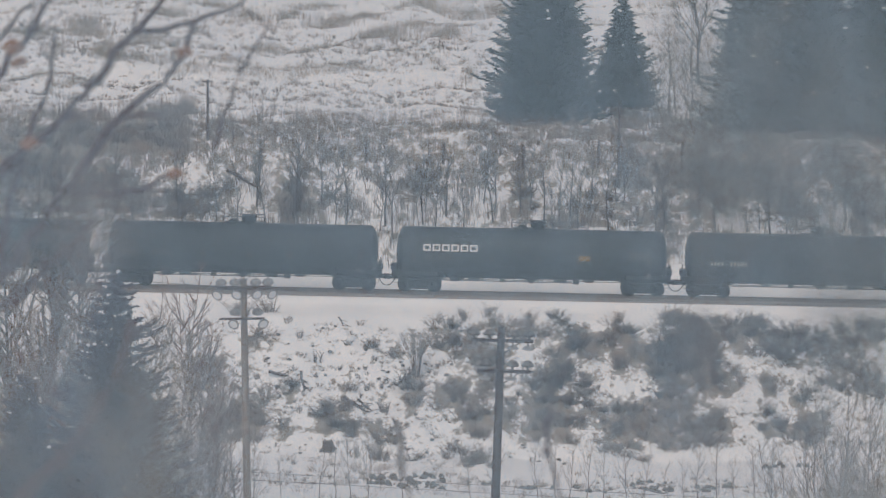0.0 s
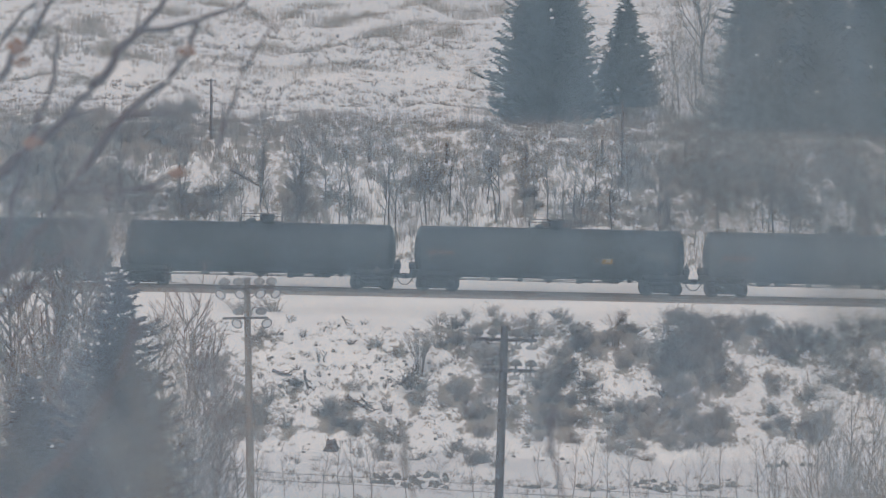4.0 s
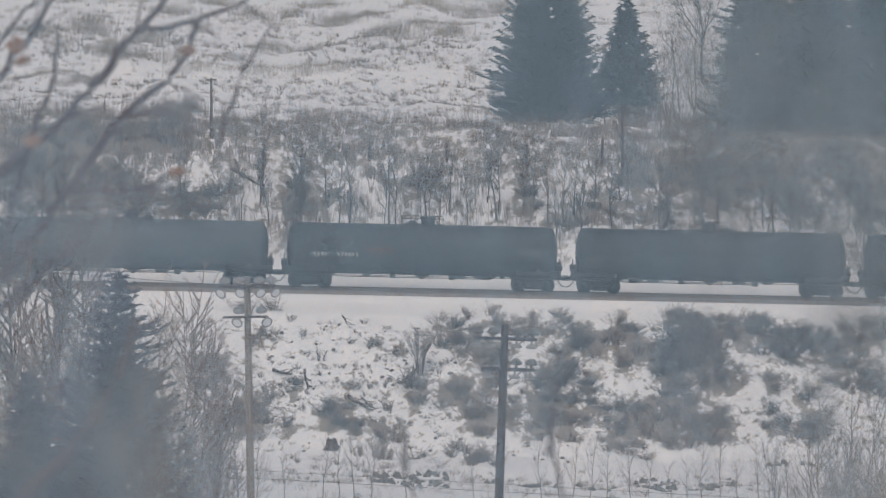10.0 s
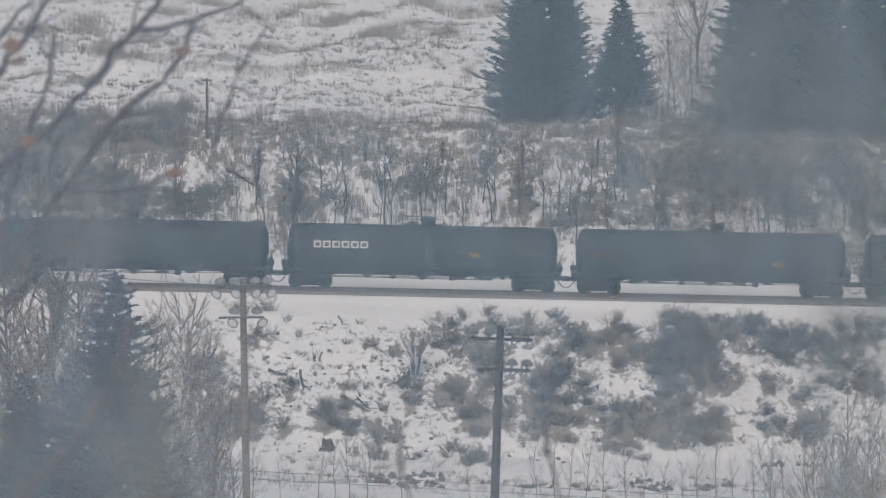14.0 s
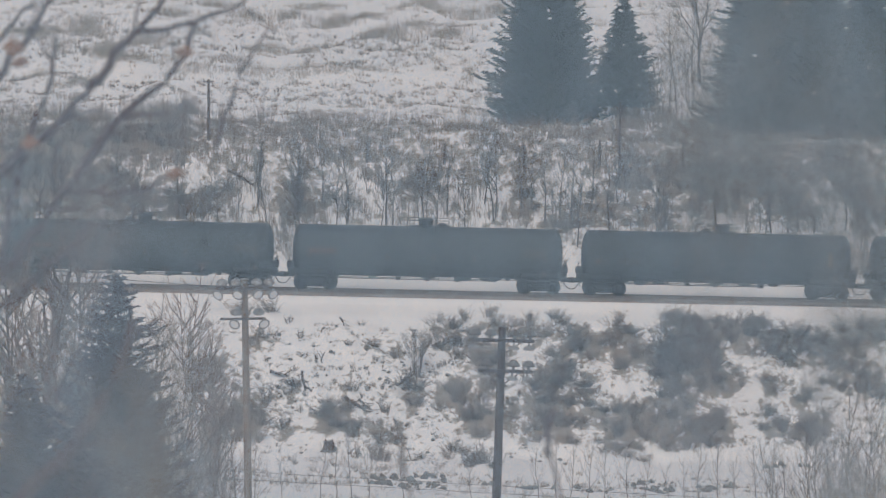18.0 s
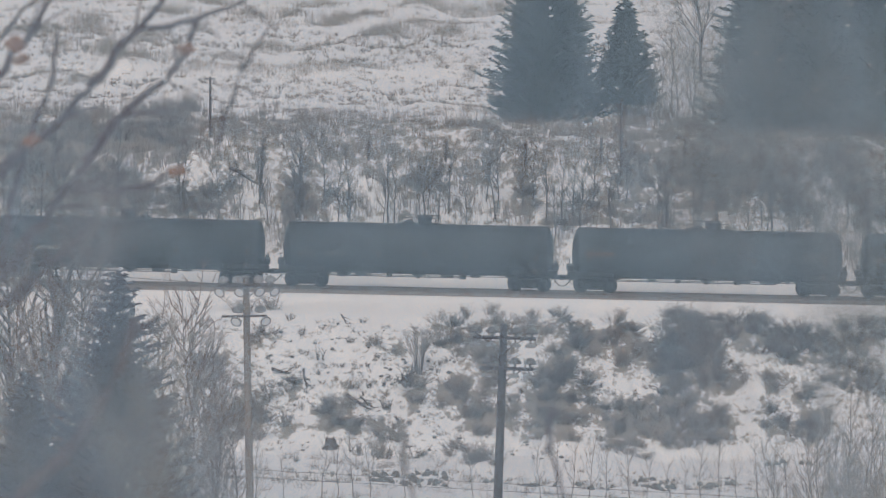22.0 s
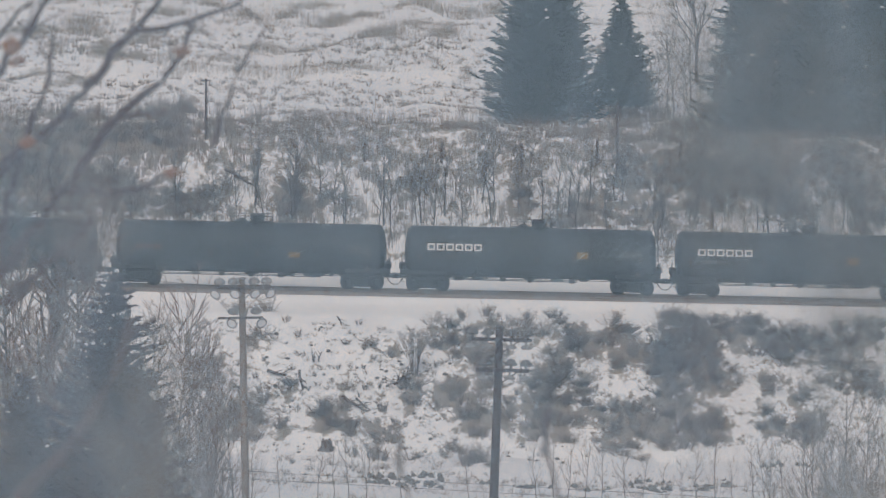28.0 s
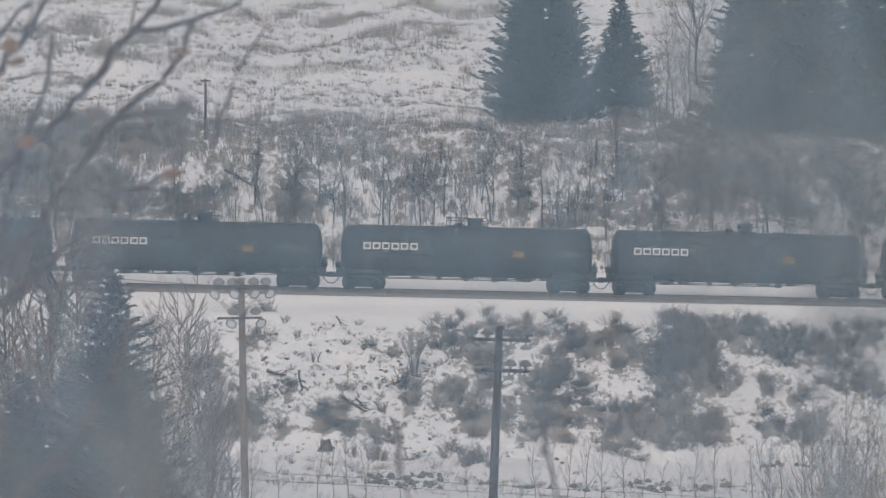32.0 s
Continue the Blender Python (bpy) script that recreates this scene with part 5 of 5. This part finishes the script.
for x, y, h, label in ((-15.3, 17.5, 4.0, "thin grey wooden pole with a short crossarm on the terrace"), (11.4, 15.4, 4.6, "thin grey wooden pole at the edge of the terrace")):
    q = thing("line_pole", label, "utility pole", pose(x, y, gz(x, y) - 0.1))
    part("pole", Build().tube([(0, 0, 0), (0, 0, h)], [0.1, 0.075], 8), POLE_DARK, q)
    if x < 0:
        part("crossarm", Build().box((0, -0.1, h - 0.12), (0.7, 0.07, 0.08), 0.01), POLE_DARK, q)
for x, y, h in ((5.2, 15.6, 1.6), (10.1, 15.9, 1.7), (15.5, 15.8, 1.8), (-11.9, 13.6, 2.2), (0.0, 15.7, 1.4), (-5.0, 15.8, 1.4), (20.4, 16.0, 1.5), (25.5, 16.0, 1.5)):
    thing("fence_post", "weathered wooden fence post on the bank", "fence post", pose(x, y, gz(x, y) - 0.1, 0, rnd.uniform(-3, 3), 0), Build().tube([(0, 0, 0), (0, 0, h * 0.5), (0.02, 0, h)], [0.1, 0.095, 0.085], 8), POLE_DARK, group="fence posts")


# ---- trees close before the lens, out of focus ----
def bough(b, s, e, r0, bow, r, twigs=5, reach=0.2):
    """A crooked tapering bough from s to e with side twigs."""
    s, e = Vector(s), Vector(e)
    d = e - s
    side = Vector((-d.z, 0, d.x)).normalized()
    pts = [s + d * (k / 8) + side * (bow * math.sin(math.pi * k / 8) + r.uniform(-0.015, 0.015)) for k in range(9)]
    b.tube(pts, [1.35 * r0 * (1 - 0.055 * k) for k in range(9)], 7, False)
    for _ in range(twigs):
        k = r.uniform(1, 7.5)
        p = pts[int(k)].lerp(pts[int(k) + 1], k - int(k))
        q = p + d.normalized() * r.uniform(0.4, 1.0) * reach + side * r.uniform(-0.8, 0.8) * reach
        b.tube([p, p.lerp(q, 0.5) + Vector((0, 0, 0.01)), q], [r0 * 0.45, r0 * 0.35, r0 * 0.2], 5, False)


TREE_X, TREE_Y = -3.35, -489.5
fz = gz(TREE_X, TREE_Y) - 0.1
ft = thing("bare_tree", "leafless tree close by with a few rust-brown leaves", "bare tree", pose(TREE_X, TREE_Y, fz))
rr = random.Random(31)
part("trunk", Build().tube([(0, 0, 0), (0.08, 0, 3), (-0.05, 0, 6.5), (0.05, 0, 10.5)], [0.22, 0.18, 0.13, 0.06], 10), BARK, ft)
# boughs across the view, then those that carry them from the trunk: two ends, thickness, bow
BOUGHS = [(-2.24, 37.41, -1.77, 37.84, 0.0200, -0.011), (-1.77, 37.84, -1.37, 38.31, 0.0176, 0.014), (-2.17, 36.94, -1.84, 37.40, 0.0223, 0.000), (-1.84, 37.40, -1.39, 37.87, 0.0200, 0.032), (-1.39, 37.87, -1.23, 38.18, 0.0129, -0.018), (-2.23, 37.90, -1.93, 38.32, 0.0153, -0.006), (-1.53, 38.15, -0.98, 38.29, 0.0118, -0.047), (-1.87, 37.35, -1.33, 37.43, 0.0118, -0.055), (-2.00, 36.94, -1.74, 37.19, 0.0129, -0.007), (-2.22, 38.09, -2.03, 38.30, 0.0094, 0.003), (-2.20, 36.95, -2.07, 37.59, 0.0153, 0.024), (-2.07, 37.59, -1.93, 38.12, 0.0118, -0.024), (-1.14, 37.54, -0.88, 38.16, 0.0071, 0.026), (-2.12, 35.79, -1.54, 36.69, 0.0300, -0.087), (-2.23, 36.75, -1.99, 37.01, 0.0141, -0.050)]
CARRIERS = [(-3.30, 36.41, -2.24, 37.41, 0.0240, -0.06), (-3.30, 35.94, -2.17, 36.94, 0.0268, -0.06), (-3.30, 36.90, -2.23, 37.90, 0.0183, -0.06), (-3.30, 35.94, -2.00, 36.94, 0.0155, -0.06), (-3.30, 37.09, -2.22, 38.09, 0.0113, -0.06), (-3.30, 35.95, -2.20, 36.95, 0.0183, -0.06), (-3.30, 36.59, -2.07, 37.59, 0.0141, -0.06), (-3.30, 34.79, -2.12, 35.79, 0.0240, -0.06), (-3.30, 35.75, -2.23, 36.75, 0.0169, -0.06)]
for x0, z0, x1, z1, r0, bow in BOUGHS + CARRIERS:
    b = Build()
    bough(b, (x0 - TREE_X, 0, z0 - fz), (x1 - TREE_X, 0, z1 - fz), r0, bow, rr, 2, 0.24)
    part("bough", b, FOREBOUGH, ft)
for x, z in ((-2.14, 38.06), (-2.11, 37.98), (-2.06, 37.58), (-1.29, 38.03), (-1.34, 37.43)):
    lf = Build()
    for k in range(5):
        a, c = rr.uniform(0, 3.14), rr.uniform(-0.022, 0.022)
        lf.quad((c - 0.02, 0, -0.045), (c + 0.024 * math.cos(a), 0.024 * math.sin(a), -0.025), (c + 0.02, 0.006, 0.045), (c - 0.02 * math.cos(a), 0.014, 0.025))
    part("leaf", lf, LEAF, ft, "curled rust-brown dead leaf").matrix_basis = pose(x - TREE_X, -0.03, z - fz, 0, rr.uniform(-70, 70), 0)


def willow(x, y, cz, rx, rz, n, seed, twig=0.0016, ln=0.16, mat=WILLOW, as_haze=False):
    """Tall leafless willow shrub: stems from the ground, a dense brush of fine twigs round the height cz. Spread
    evenly, the twigs are an added veil that imitates haze.
    """
    r = random.Random(seed)
    base = gz(x, y) - 0.05
    w = thing("willow_or_haze_twigs", "tall leafless willow shrub or added twig haze close by", "shrub", pose(x, y, base))
    for _ in range(5):
        dx = r.uniform(-rx, rx) * 0.6
        part("stem", Build().tube([(dx * 0.3, 0, 0), (dx * 0.7, r.uniform(-0.2, 0.2), (cz - base) * 0.6), (dx, r.uniform(-0.2, 0.2), cz - base - rz * 0.7)], [0.006, 0.0009, 0.0004], 6), TWIG, w)
    tw = Build()
    for k in range(n):
        a, q = r.uniform(0, math.tau), math.sqrt(r.random())
        p = Vector((rx * q * math.cos(a), r.uniform(-0.3, 0.3), cz - base + rz * q * math.sin(a)))
        if as_haze:
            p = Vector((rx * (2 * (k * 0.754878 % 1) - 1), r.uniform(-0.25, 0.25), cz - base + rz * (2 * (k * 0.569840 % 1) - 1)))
        l = ln * (r.uniform(0.8, 0.95) if as_haze else r.uniform(0.5, 1.2))
        lean = r.uniform(-0.35, 0.35) if as_haze else r.uniform(-1.0, 1.0)
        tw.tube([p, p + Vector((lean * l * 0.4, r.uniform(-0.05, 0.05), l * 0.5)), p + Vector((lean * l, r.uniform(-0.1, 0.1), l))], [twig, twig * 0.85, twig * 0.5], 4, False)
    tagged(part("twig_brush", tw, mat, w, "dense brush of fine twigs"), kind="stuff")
    return w


# unseen twig veil added across the whole view in place of haze in the air
willow(0.0, -526.5, 39.6, 0.31, 0.22, 6000, 10, 0.00012, 0.12, HAZE_TWIG, True)
willow(0.345, -523.5, 39.53, 0.115, 0.12, 205, 1, 0.0009, 0.085, WILLOW_DARK)
willow(0.385, -523.9, 39.46, 0.06, 0.14, 110, 5, 0.0009, 0.085, WILLOW_DARK)
willow(0.25, -523.2, 39.52, 0.035, 0.09, 60, 6, 0.0009, 0.085, WILLOW_DARK)
willow(0.29, -523.3, 39.48, 0.07, 0.045, 80, 7, 0.0009, 0.06, WILLOW_DARK)
willow(-0.283, -523.5, 39.23, 0.036, 0.085, 105, 2, 0.0009, 0.07)
willow(-0.285, -523.4, 39.14, 0.034, 0.05, 62, 8, 0.0009, 0.07)
willow(0.40, -523.5, 39.17, 0.035, 0.03, 70, 9, 0.0009, 0.06)
willow(-0.315, -524.0, 39.47, 0.026, 0.055, 62, 3, 0.0009, 0.06, TWIG_BROWN)
willow(0.383, -523.5, 39.32, 0.05, 0.065, 58, 11, 0.0009, 0.06, WILLOW_DARK)
willow(-0.41, -524.2, 39.3, 0.05, 0.13, 75, 4, 0.0009, 0.07)


STALK_Y = -501.5


def dead_stalk(sx, top, mat, spread):
    """Thin stalk with withered leaves near its tip."""
    sz = gz(sx, STALK_Y) - 0.1
    sap = thing("dead_stalk", "single thin dead stalk close by with withered leaves", "dead plant", pose(sx, STALK_Y, sz), group="dead stalks close by")
    part("stem", Build().tube([(0.05, 0, 0), (0.02, 0, top - 0.3 - sz), (-0.02, 0, top - 0.14 - sz), (-0.04, 0, top - sz)], [0.012, 0.006, 0.005, 0.003], 6), mat, sap)
    for k in range(7):
        lf, u = Build(), top - 0.16 + 0.022 * k - sz
        c = rr.uniform(-spread, spread) - 0.03
        lf.tube([(c, 0, u), (c + rr.uniform(-0.008, 0.008), 0.004, u + 0.03), (c, 0, u + 0.05)], [0.003, 0.011, 0.003], 5)
        part("withered_leaf", lf, mat, sap)


dead_stalk(0.40, 37.3, FOREBOUGH, 0.012)
dead_stalk(-0.12, 37.24, TWIG_BROWN, 0.008)


# ---- everything that moves ----
def motions():
    for car, x0 in TRAIN:
        rows = []
        for k in range(33):
            x = x0 - travelled(k)
            rows.append((k, pose(x, 0, GRADE * x, 0, SLOPE, 0)))
        walk(car, rows)
    for wheels, index, along, k in SPINNING:
        start = TRAIN[index][1] + along
        inside = [f for f in range(0, 961) if abs(start - travelled(f / 30)) < 33]
        if not inside:
            continue
        rows = [(f / 30, pose(k, 0, 0.457, 0, -math.degrees(travelled(f / 30) / 0.457) % 360, 0)) for f in inside]
        if inside[0] > 0:
            rows.insert(0, (0, rows[0][1]))
        if inside[-1] < 960:
            rows.append((32, rows[-1][1]))
        walk(wheels, rows)


motions()
